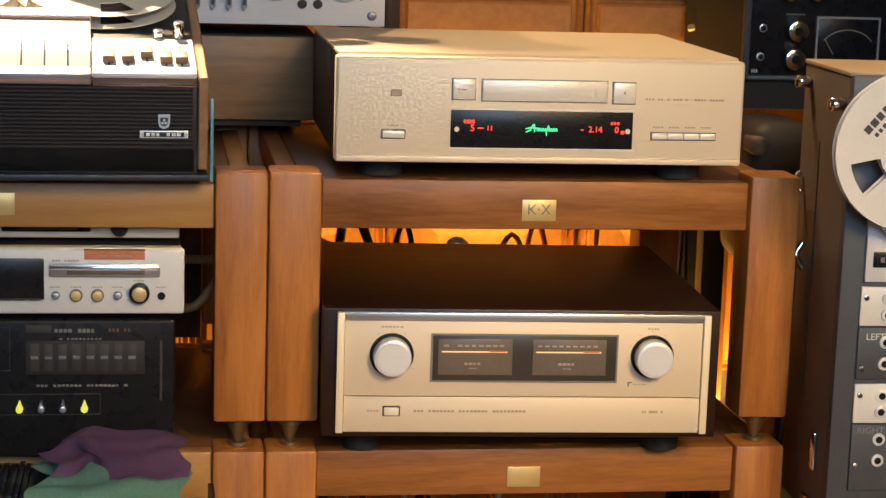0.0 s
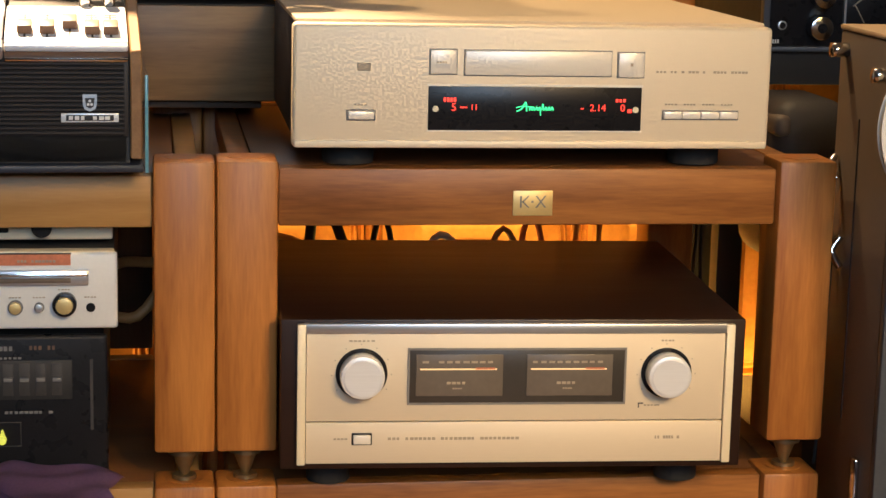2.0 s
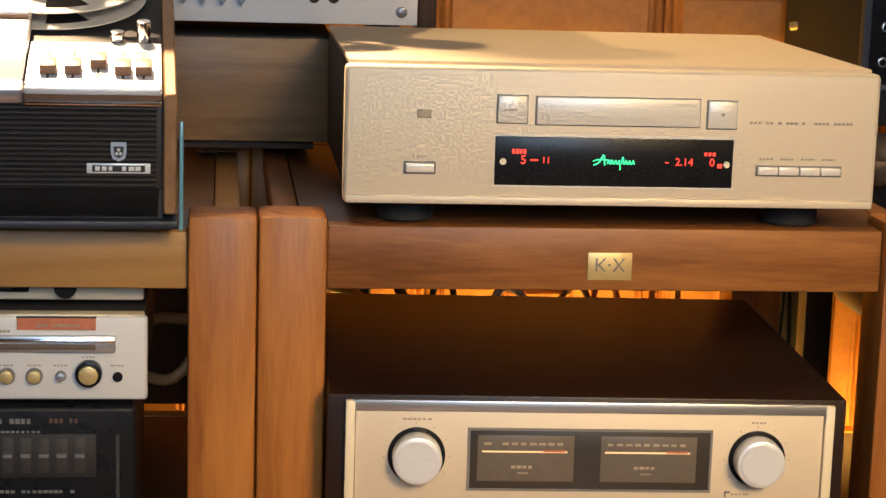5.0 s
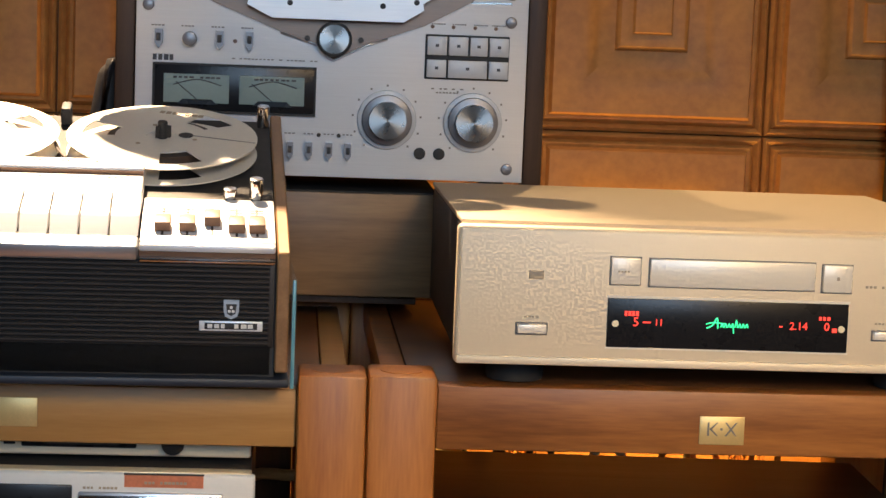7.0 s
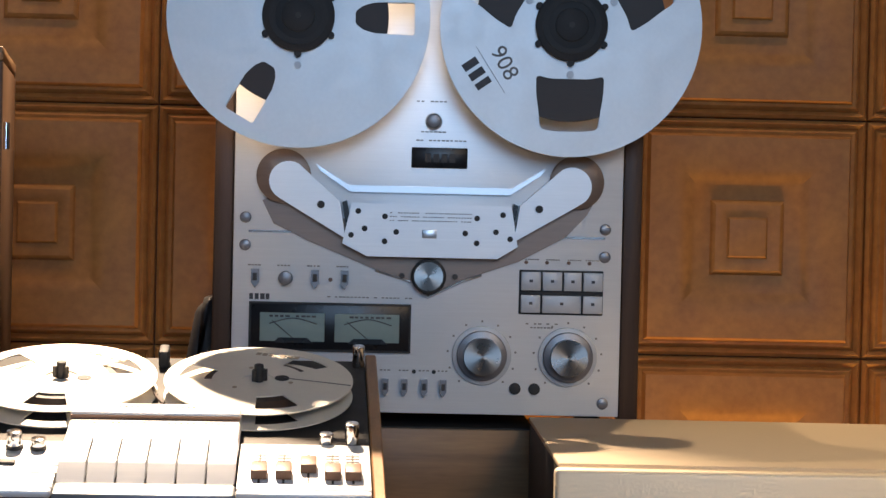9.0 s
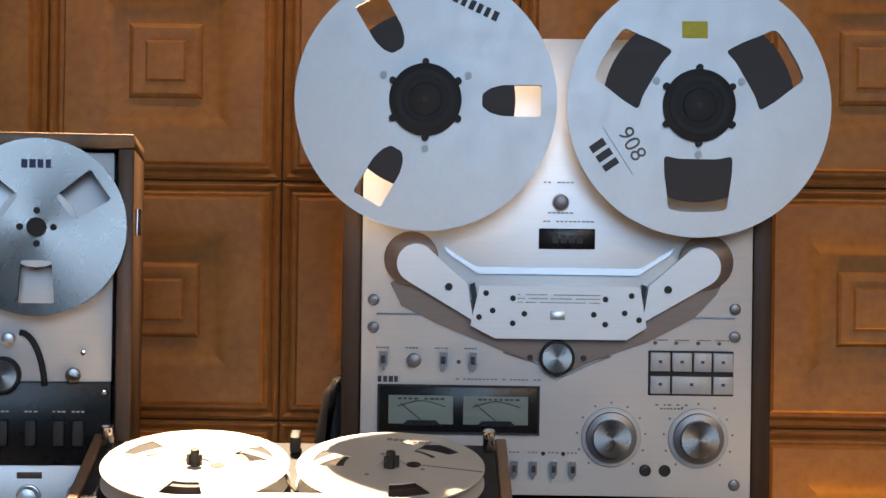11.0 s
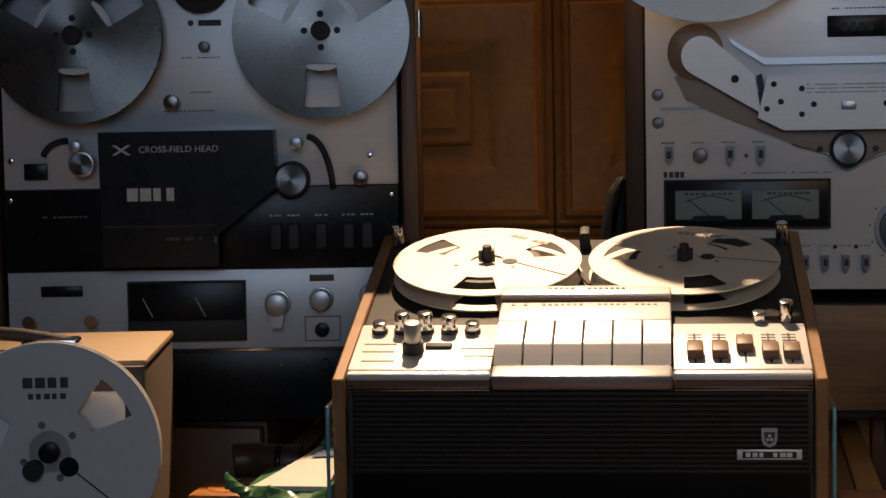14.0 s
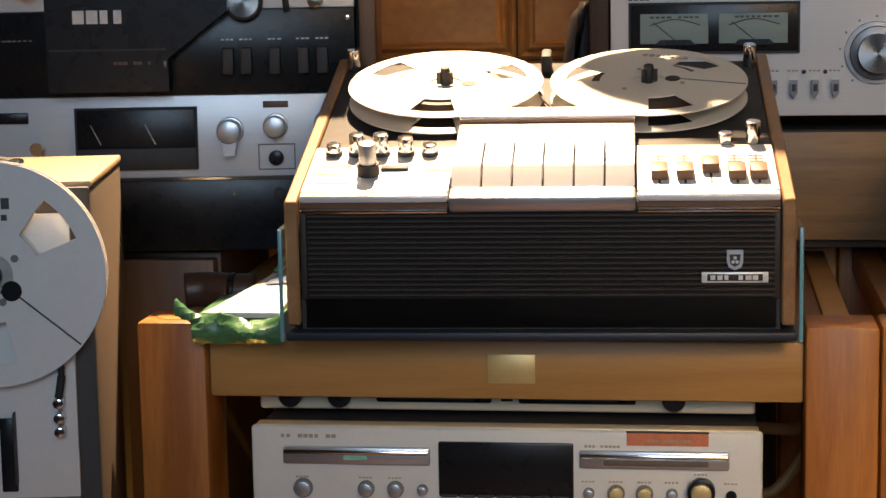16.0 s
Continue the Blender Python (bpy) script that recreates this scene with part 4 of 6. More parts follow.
def recorder():
    t = thing("tape_recorder", (-0.554, -0.038, 0.677), "open-reel tape recorder with teak cheeks and a brown grille", "tape recorder", 2.3, group="open-reel tape decks")
    W = 0.412

    def deck(name, bm, mat, parent, label=""):
        bmesh.ops.transform(bm, matrix=TILT, verts=bm.verts)
        return part(name, bm, mat, parent, label)
    prof = [(0.006, 0.0), (0.006, 0.100), (0.330, 0.193), (0.330, 0.0)]
    for x in (0.0, W - 0.011):
        b = B()
        lo = [b.verts.new((x, y, z)) for y, z in ((0.0, 0.004), (-0.003, 0.1065), (0.338, 0.2045), (0.338, 0.004))]
        hi = [b.verts.new((x + 0.011, v.co.y, v.co.z)) for v in lo]
        b.faces.new(lo), b.faces.new(hi[::-1])
        for k in range(4):
            b.faces.new((lo[k], hi[k], hi[(k + 1) % 4], lo[(k + 1) % 4]))
        bmesh.ops.recalc_face_normals(b, faces=b.faces)
        bmesh.ops.bevel(b, geom=list(b.edges), offset=0.0015, segments=1, affect="EDGES")
        part("cheek", b, CHEEK, t, "teak side cheek")
    b = B()
    lo = [b.verts.new((0.0115, y, z)) for y, z in prof]
    hi = [b.verts.new((W - 0.0115, v.co.y, v.co.z)) for v in lo]
    b.faces.new(lo), b.faces.new(hi[::-1])
    for k in range(4):
        b.faces.new((lo[k], hi[k], hi[(k + 1) % 4], lo[(k + 1) % 4]))
    bmesh.ops.recalc_face_normals(b, faces=b.faces)
    part("body", b, MATTE, t)
    part("base", bx(B(), 0.014, W - 0.014, 0.006, 0.32, 0.0, 0.029, 0.001), MATTE, t)
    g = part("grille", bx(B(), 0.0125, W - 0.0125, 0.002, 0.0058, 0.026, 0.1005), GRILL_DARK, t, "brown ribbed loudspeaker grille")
    for k in range(16):
        z = 0.0280 + 0.00432 * k
        part("slat", bx(B(), 0.018, W - 0.016, -0.001, 0.003, z, z + 0.0027, 0.0006, 1), GRILL, g)
    for x in (0.0125, W - 0.0177):
        part("grille_end", bx(B(), x, x + 0.0052, -0.001, 0.0025, 0.026, 0.1005, 0.001), GRILL, g)
    bd = part("badge", bx(B(), 0.337, 0.390, -0.0035, -0.0008, 0.0395, 0.0480, 0.0005), SILVER, t, "chrome maker badge")
    part("badge_field", bx(B(), 0.3415, 0.3855, -0.0042, -0.0034, 0.0410, 0.0465, 0.0004), MATTE, bd)
    part("maker_bar", bars(B(), 0.344, 0.383, 0.0438, 0.0036, -0.0047, 7, 3), WHITE_PRINT, bd)
    cr = part("crest", slab(B(), [(0.3570, 0.0660), (0.3700, 0.0660), (0.3700, 0.0565), (0.3685, 0.0520), (0.3635, 0.0495), (0.3585, 0.0520), (0.3570, 0.0565)], -0.0035, -0.0008), SILVER_DK, t, "small silver crest")
    part("crest_field", slab(B(), [(0.3590, 0.0625), (0.3680, 0.0625), (0.3670, 0.0545), (0.3635, 0.0525), (0.3600, 0.0545)], -0.0042, -0.0034), CHARCOAL, cr)
    b = B()
    for x, z in ((0.3635, 0.0597), (0.3619, 0.0565), (0.3651, 0.0565)):
        cy(b, x, z, 0.0014, -0.0047, -0.004, 10)
    part("clover", b, WHITE_PRINT, cr)
    # deck surface
    deck("deck_plate", bx(B(), 0.0118, W - 0.0118, 0.002, 0.336, -0.008, 0.0, 0.001), MATTE, t, "black deck plate")
    deck("deck_strip", bx(B(), 0.014, W - 0.014, 0.1065, 0.126, 0.0002, 0.004, 0.001), GRILL, t)
    for x0, x1, nm in ((0.0125, 0.1335, "left_control_plate"), (0.2860, W - 0.0125, "right_control_plate")):
        p = deck(nm, bx(B(), x0, x1, 0.008, 0.105, 0.0002, 0.006, 0.001), SILVER, t, "bright aluminium control plate")
        deck("front_strip", bx(B(), x0, x1, -0.0015, 0.0075, -0.001, 0.0055, 0.0022, 3), SILVER, t, "bright rounded front strip")
        deck("groove_or_reflection", bx(B(), x0, x1, 0.000, 0.006, -0.0055, -0.0012), BROWN_KEY, t)
        deck("front_lip", bx(B(), x0, x1, -0.0045, 0.006, -0.0095, -0.0057, 0.0012), CHROME, t, "thin chrome lip")
    # knobs of the left plate
    for x, v, r, h in ((0.030, 0.088, 0.0062, 0.010), (0.050, 0.088, 0.0066, 0.019), (0.0705, 0.088, 0.0066, 0.019), (0.0915, 0.088, 0.0066, 0.016), (0.112, 0.087, 0.0062, 0.010)):
        k = deck("rotary_knob", cz(B(), x, v, r, 0.006, 0.006 + h, 24, bev=0.001), CHROME, t)
        deck("collar", cz(B(), x, v, r * 1.15, 0.006, 0.009, 24), MATTE, k)
    k = deck("volume_knob", cz(B(), 0.0645, 0.044, 0.0072, 0.006, 0.034, 28, bev=0.0015), SILVER_DK, t, "tall chrome knob")
    deck("collar", cz(B(), 0.0645, 0.044, 0.0092, 0.0058, 0.016, 28), MATTE, k)
    deck("slide_switch", bx(B(), 0.074, 0.097, 0.050, 0.058, 0.006, 0.009, 0.001), MATTE, t)
    for k, (x, v) in enumerate(((0.020, 0.060), (0.020, 0.044), (0.105, 0.050), (0.108, 0.034), (0.022, 0.024))):
        b = B()
        bx(b, x, x + 0.028, v, v + 0.0022, 0.006, 0.0066)
        deck("printed_line", b, PALE_PRINT, t)
    # piano keys
    K0, K1 = 0.1345, 0.2850
    deck("key_gap", bx(B(), K0 + 0.001, K1 - 0.001, 0.019, 0.083, 0.0002, 0.004), BLACK, t)
    kb = deck("key_block", bx(B(), K0, K1, 0.084, 0.127, 0.0002, 0.0190, 0.003), SILVER, t, "bright key block")
    deck("title_strip", bx(B(), K0, K1, 0.1275, 0.150, 0.0002, 0.0255, 0.003), SILVER, t)
    # Dark reflection in the title strip's front face, painted as a brown bar.
    deck("groove_or_reflection", bx(B(), K0 + 0.0005, K1 - 0.0005, 0.1262, 0.1282, 0.0185, 0.0225), BROWN_KEY, t, "dark reflection painted under the title strip")
    deck("lettering", bars2(K0 + 0.042, K0 + 0.112, 0.1400, 0.0257, 14, 3), GREY, kb)
    deck("lettering", bars2(K0 + 0.010, K1 - 0.010, 0.118, 0.0191, 24, 4), PALE_PRINT, kb)
    deck("key_front", bx(B(), K0, K1, -0.006, 0.0180, -0.008, 0.006, 0.003), SILVER_DK, t)
    step = (K1 - K0) / 6
    for k in range(6):
        x = K0 + step * k
        b = B()
        lo = [b.verts.new((x + 0.0008, y, z)) for y, z in ((0.0190, 0.0042), (0.0345, 0.0165), (0.0375, 0.0178), (0.0832, 0.0185), (0.0832, 0.0042))]
        hi = [b.verts.new((x + step - 0.0008, v.co.y, v.co.z)) for v in lo]
        b.faces.new(lo), b.faces.new(hi[::-1])
        for q in range(5):
            b.faces.new((lo[q], hi[q], hi[(q + 1) % 5], lo[(q + 1) % 5]))
        bmesh.ops.recalc_face_normals(b, faces=b.faces)
        bmesh.ops.bevel(b, geom=list(b.edges), offset=0.0006, segments=1, affect="EDGES")
        deck("piano_key", b, SILVER, t, "bright metal piano key")
    # sliders of the right plate
    for k, (x, v) in enumerate(((0.3042, 0.036), (0.3250, 0.036), (0.3460, 0.050), (0.3668, 0.035), (0.3842, 0.035))):
        s = deck("slider", bx(B(), x - 0.007, x + 0.007, v - 0.010, v + 0.010, 0.0062, 0.0150, 0.0012), BROWN_KEY, t, "brown slide control")
        b = B()
        for q in range(4):
            bx(b, x - 0.006, x + 0.006, 0.060 + 0.006 * q, 0.0615 + 0.006 * q, 0.006, 0.0066)
        deck("scale", b, GREY, s)
        deck("slot", bx(B(), x - 0.001, x + 0.001, 0.020, 0.082, 0.0058, 0.0064), MATTE, s)
    for x, h in ((0.3610, 0.009), (0.3840, 0.019)):
        deck("push_knob", cz(B(), x, 0.110, 0.0062, 0.006, 0.006 + h, 20, bev=0.001), CHROME, t)
    for x in (0.0185, W - 0.0185):
        deck("lid_pin", cz(B(), x, 0.320, 0.0060, 0.0, 0.022, 16, bev=0.001), CHROME, t)
    deck("arm_cover", bx(B(), 0.198, 0.208, 0.305, 0.328, 0.0, 0.018, 0.003), MATTE, t)
    b = tube(B(), bend([(0.199, 0.225, 0.012), (0.204, 0.20, 0.013), (0.212, 0.18, 0.013)]), 0.0014)
    deck("tape_strand", b, TAPE, t)
    return t


def bars2(x0, x1, v, w, n, seed):
    b, rnd = B(), random.Random(seed)
    s = (x1 - x0) / n
    for i in range(n):
        if rnd.random() > 0.2:
            bx(b, x0 + s * i, x0 + s * (i + 0.6), v - 0.0015, v + 0.0015, w - 0.0001, w + 0.0005)
    return b


rec = recorder()
for hx, lbl, ang in ((0.1145, "cream plastic tape reel lit by a spot lamp", 35), (0.2980, "cream plastic tape reel, partly in shade", 15)):
    m = rec.matrix_world @ TILT @ Matrix.Translation((hx, 0.2275, 0.019)) @ Matrix.Rotation(radians(-90), 4, "X") @ Matrix.Rotation(radians(ang), 4, "Y")
    r = reel("tape_reel", None, 0.0885, 0.022, [(0.044, 0.075, a, 17, 15) for a in (60, 180, 300)], 0.052, REEL_CREAM, lbl, 0.014, m, tape=TAPE)
    b = cy(B(), 0, 0, 0.0045, -0.016, 0.004, 18, bev=0.001)
    for k in range(3):
        a = radians(120 * k)
        bx(b, 0.006 * math.cos(a) - 0.0018, 0.006 * math.cos(a) + 0.0018, -0.012, -0.001, 0.006 * math.sin(a) - 0.0018, 0.006 * math.sin(a) + 0.0018)
    part("spindle", b, MATTE, r, "black spindle")
    part("thread_hole", cy(B(), 0.020, 0.009, 0.0068, -0.0018, -0.0010, 20), MATTE, r)
    part("thread_slot", bx(B(), 0.022, 0.0865, -0.0018, -0.0010, 0.0095, 0.0105), GREY, r)
    for a in (0, 120, 240):
        part("rivet_hole", cy(B(), 0.031 * math.cos(radians(a)), 0.031 * math.sin(radians(a)), 0.0022, -0.0018, -0.001, 12), PALE_PRINT, r)
    part("lettering", bars(B(), -0.022, 0.022, 0.066, 0.006, -0.0018, 7, 3), PALE_PRINT, r)

t = thing("dust_cover_tray", (-0.5545, -0.044, 0.6605), "dark blue tray with upright clear acrylic sides under the recorder", "tray", 2.3)
part("tray_base", bx(B(), 0.0, 0.414, 0, 0.34, 0.0085, 0.0160, 0.002), NAVY, t)
for x in (0.05, 0.36):
    for y in (0.09, 0.28):
        part("foot", cz(B(), x, y, 0.012, 0.0, 0.0090, 16), RUBBER, t)
for x in (-0.0045, 0.4145):
    p = part("acrylic_side", bx(B(), x, x + 0.004, 0.0, 0.34, 0.0085, 0.101), ACRYLIC, t, "clear acrylic sheet with a turquoise edge")
    part("polished_edge", bx(B(), x + 0.0004, x + 0.0036, -0.0025, -0.0003, 0.0085, 0.101, 0.0008), EDGE, p)

# ---- upright deck in a wooden case, at the back ----


def cased_deck():
    t = thing("tape_deck", (-0.976, 0.261, 0.686), "upright tape deck with a black head cover in a walnut case", "tape deck", 8, group="open-reel tape decks")
    W, H, zb = 0.445, 0.447, 0.049
    Y = 0.010
    # Top takes the lighter teak colour: light from above painted onto the walnut case.
    part("case_top", bx(B(), 0, W, -0.012, 0.24, zb + H - 0.014, zb + H, 0.0015), CHEEK, t, "walnut case top, coloured lighter as lit from above")
    for x in (0, W - 0.016):
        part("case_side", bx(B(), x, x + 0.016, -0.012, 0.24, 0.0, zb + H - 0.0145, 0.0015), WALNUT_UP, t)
    part("case_back", bx(B(), 0.0165, W - 0.0165, 0.06, 0.24, 0.002, zb + H - 0.015), MATTE, t)
    x0, x1 = 0.021, W - 0.021
    part("upper_plate", bx(B(), x0, x1, Y, 0.05, zb + 0.196, zb + H - 0.018, 0.001), SILVER, t, "silver transport plate")
    part("middle_band", bx(B(), x0, x1, Y - 0.004, 0.05, zb + 0.112, zb + 0.1955, 0.001), BLACK, t, "black control band")
    part("lower_plate", bx(B(), x0, x1, Y, 0.05, zb + 0.030, zb + 0.1115, 0.001), SILVER, t, "silver amplifier plate")
    part("plinth", bx(B(), x0, x1, Y + 0.004, 0.05, 0.004, zb + 0.0295, 0.001), BLACK, t)
    part("gold_edge", bx(B(), x0, x1, Y - 0.002, Y + 0.003, zb + 0.0270, zb + 0.0298), CHROME, t)
    hc = part("head_cover", slab(B(), [(0.124, zb + 0.254), (0.300, zb + 0.254), (0.302, zb + 0.196), (0.243, zb + 0.150), (0.243, zb + 0.118), (0.126, zb + 0.118)], Y - 0.034, Y + 0.001), BLACK, t, "black head cover")
    letters("CROSS-FIELD HEAD", 0.0092, WHITE_PRINT, hc, pose(0.205, Y - 0.0345, zb + 0.236), "lettering")
    b = B()
    for s in (1, -1):
        slab(b, [(0.138, zb + 0.236 - s * 0.005), (0.142, zb + 0.236 - s * 0.005), (0.157, zb + 0.236 + s * 0.005), (0.153, zb + 0.236 + s * 0.005)], Y - 0.0346, Y - 0.0338)
    part("emblem", b, WHITE_PRINT, hc)
    part("maker_bar", bars(B(), 0.152, 0.205, zb + 0.191, 0.013, Y - 0.0348, 4, 2), WHITE_PRINT, hc)
    part("cover_step", bx(B(), 0.128, 0.241, Y - 0.036, Y - 0.033, zb + 0.158, zb + 0.160), CHARCOAL, hc)
    part("amber_print", bars(B(), 0.190, 0.228, zb + 0.146, 0.003, Y - 0.0346, 8, 5), BROWN_KEY, hc)
    part("catch", bx(B(), 0.239, 0.242, Y - 0.038, Y - 0.033, zb + 0.141, zb + 0.148), CHROME, hc)
    for s, cx in ((1, 0.316), (-1, 0.104)):
        k = knob(t, cx, zb + (0.203 if s > 0 else 0.222), 0.0185 if s > 0 else 0.0135, 0.020, MATTE if s > 0 else SILVER_DK, Y, "capstan_cap", cap=SPUN)
        part("tape_guide", cy(B(), cx + s * 0.006, zb + 0.240, 0.0062, Y - 0.022, Y, 18, bev=0.001), SILVER_DK, t)
        n = 8
        pts = [(cx + s * (0.016 + 0.026 * math.sin(q * 1.4 / n)), Y - 0.004, zb + 0.246 - (0.054 if s > 0 else 0.016) * (1 - math.cos(q * 1.4 / n)) * 1.2) for q in range(n + 1)]
        part("tension_slot", tube(B(), pts, 0.0032, 8), MATTE, t)
    for s, x in ((1, 0.396), (-1, 0.030)):
        screw(t, x, zb + 0.226, 0.0032, Y - 0.003)
    knob(t, 0.386, zb + 0.203, 0.0078, 0.012, SPUN, Y, "shut_off_knob")
    part("tape_counter", bx(B(), 0.042, 0.066, Y - 0.004, Y, zb + 0.206, zb + 0.223, 0.001), BLACK, t)
    kn = knob(t, 0.227, zb + 0.403, 0.0300, 0.012, MATTE, Y, "speed_dial")
    part("dial_knob", cy(B(), 0.227, zb + 0.403, 0.0140, Y - 0.034, Y - 0.011, 36, bev=0.0015), SPUN, kn)
    part("dial_marks", bars(B(), 0.207, 0.247, zb + 0.4215, 0.002, Y - 0.0126, 5, 4), WHITE_PRINT, kn)
    part("name_strip", bx(B(), 0.224, 0.247, Y - 0.0012, Y, zb + 0.360, zb + 0.366), DARK_PRINT, t)
    part("name_dot", cy(B(), 0.216, zb + 0.363, 0.003, Y - 0.0012, Y, 14), DARK_PRINT, t)
    knob(t, 0.230, zb + 0.339, 0.0055, 0.012, GUNMETAL, Y, "small_switch")
    knob(t, 0.196, zb + 0.283, 0.0080, 0.016, SPUN, Y, "reel_size_switch")
    prints(t, GREY, [(0.206, 0.246, zb + 0.328, 0.0012, 10, 3), (0.214, 0.236, zb + 0.293, 0.0012, 5, 5), (0.186, 0.240, zb + 0.274, 0.0012, 13, 6)], Y - 0.0005)
    for x in (0.299, 0.317, 0.345, 0.373, 0.392):
        part("function_key", bx(B(), x - 0.0055, x + 0.0055, Y - 0.016, Y - 0.003, zb + 0.132, zb + 0.158, 0.0015), CHARCOAL, t)
        part("key_print", bars(B(), x - 0.007, x + 0.007, zb + 0.166, 0.0016, Y - 0.0046, 3, int(x * 1000)), WHITE_PRINT, t)
    part("left_print", bars(B(), 0.060, 0.108, zb + 0.168, 0.0016, Y - 0.0046, 9, 8), GREY, t)
    for x in (0.028, W - 0.028):
        for z in (0.186,):
            screw(t, x, zb + z, 0.0028, Y - 0.006)
    m = part("meter_window", bx(B(), 0.1460, 0.264, Y - 0.006, Y, zb + 0.040, zb + 0.099, 0.0015), BLACK, t, "black meter window")
    part("rim", frame_xz(0.1445, 0.2655, zb + 0.0385, zb + 0.1005, 0.002, Y - 0.007, Y + 0.001), MATTE, m)
    part("dark_strip", bx(B(), 0.1465, 0.2635, Y - 0.0075, Y - 0.005, zb + 0.0405, zb + 0.060, 0.0005), CHARCOAL, m)
    for x in (0.160, 0.214):
        part("needle", tube(B(), [(x, Y - 0.0072, zb + 0.084), (x + 0.010, Y - 0.0072, zb + 0.064)], 0.0006, 6), WHITE_PRINT, m)
    for x, z, r in ((0.298, 0.076, 0.0115), (0.343, 0.080, 0.0105)):
        knob(t, x, zb + z, r, 0.024, SILVER_DK, Y, "level_knob", skirt=SILVER_DK)
    part("knob_tail", slab(B(), [(0.290, zb + 0.070), (0.306, zb + 0.070), (0.303, zb + 0.052), (0.293, zb + 0.052)], Y - 0.020, Y - 0.002), SILVER_DK, t)
    part("red_label", bx(B(), 0.331, 0.356, Y - 0.0015, Y, zb + 0.098, zb + 0.1045, 0.0004), BROWN_KEY, t, "dark red label")
    part("jack_frame", frame_xz(0.325, 0.362, zb + 0.036, zb + 0.062, 0.0012, Y - 0.001, Y + 0.0005), GREY, t)
    part("jack", cy(B(), 0.343, zb + 0.048, 0.0075, Y - 0.006, Y + 0.001, 24, bev=0.001), BLACK, t)
    part("side_knob", cy(B(), 0.392, zb + 0.084, 0.010, Y - 0.020, Y, 28, bev=0.002), SILVER_DK, t)
    part("slot_window", bx(B(), 0.055, 0.098, Y - 0.003, Y, zb + 0.086, zb + 0.097, 0.001), BLACK, t)
    for x in (0.045, 0.108):
        k = part("toggle", cy(B(), x, zb + 0.062, 0.0065, Y - 0.020, Y, 20, r2=0.0035), CHROME, t)
    for x in (0.225, 0.300):
        part("stud", cy(B(), x, zb + 0.012, 0.002, Y - 0.001, Y + 0.005, 10), CHROME, t)
    part("plinth_jack", cy(B(), 0.345, zb + 0.012, 0.0055, Y - 0.003, Y + 0.005, 18, bev=0.001), CHARCOAL, t)
    part("lid_hinge", cz(B(), W + 0.003, 0.01, 0.0035, zb + 0.345, zb + 0.372, 12), CHROME, t)
    for cx in (0.103, 0.350):
        part("spindle", cy(B(), cx, zb + 0.352, 0.009, -0.036, Y + 0.002, 20), MATTE, t)


cased_deck()
for x, y in ((-0.870, 0.248), (-0.625, 0.282)):
    r = reel("tape_reel", None, 0.0885, 0.020, [], 0.0, SPUN, "spun aluminium tape reel, nearly empty", 0.010, pose(x, y, 1.087, 0, 0, 8), openings=[opening(a, [(0.0330, 0.0150), (0.0760, 0.0185)], 0.003) for a in (35, 145, 270)])
    part("wound_tape", cy(B(), 0, 0, 0.040, 0.0012, 0.0088, 48), REEL_SILVER, r)
    part("hub", cy(B(), 0, 0, 0.0095, -0.010, 0.0, 24, bev=0.001), MATTE, r)
    for a in (0, 90, 180, 270):
        part("hole", cy(B(), 0.0165 * math.cos(radians(a)), 0.0165 * math.sin(radians(a)), 0.0034, -0.0018, -0.001, 14), MATTE, r)
    part("maker_bar", bars(B(), -0.016, 0.016, 0.063, 0.0085, -0.0017, 4, 6), NAVY_PRINT, r)
    part("tape_loop", tube(B(), bend([(-0.015, 0.004, -0.036), (0.0, 0.004, -0.041), (0.015, 0.004, -0.034)]), 0.0008), TAPE, r)

# ---- two portable decks at the sides ----


def slotted_reel(place, label, ang, yaw=0.0):
    r = reel("tape_reel", place, 0.0885, 0.024, [(0.038, 0.072, a, 15, 17) for a in (38, 158, 268)], 0.0, WHITE_PAINT, label, 0.010)
    part("core_tape", cy(B(), 0, 0, 0.030, 0.0005, 0.0095, 40), WHITE_PAINT, r)
    part("spindle", cy(B(), 0, 0, 0.0085, -0.008, 0.001, 24, bev=0.001), BLACK, r)
    a0 = radians(-40)
    part("thread_hole", cy(B(), 0.0195 * math.cos(a0), 0.0195 * math.sin(a0), 0.0080, -0.002, -0.001, 22), BLACK, r)
    d = Vector((math.cos(a0), 0, math.sin(a0)))
    part("thread_slot", tube(B(), [d * 0.026 + Vector((0, -0.0015, 0)), d * 0.087 + Vector((0, -0.0015, 0))], 0.0007, 6), DARK_PRINT, r)
    for a in (35, 105, 200, 290):
        part("hole", cy(B(), 0.0225 * math.cos(radians(a)), 0.0225 * math.sin(radians(a)), 0.0030, -0.002, -0.001, 14), GREY, r)
    part("maker_bar", bars(B(), -0.020, 0.020, 0.056, 0.0085, -0.0018, 4, 6), DARK_PRINT, r)
    part("model_bar", bars(B(), -0.016, 0.016, 0.045, 0.0045, -0.0018, 5, 7), DARK_PRINT, r)
    r.matrix_world = pose(*place, 0, 0, yaw) @ Matrix.Rotation(radians(ang), 4, "Y")
    return r


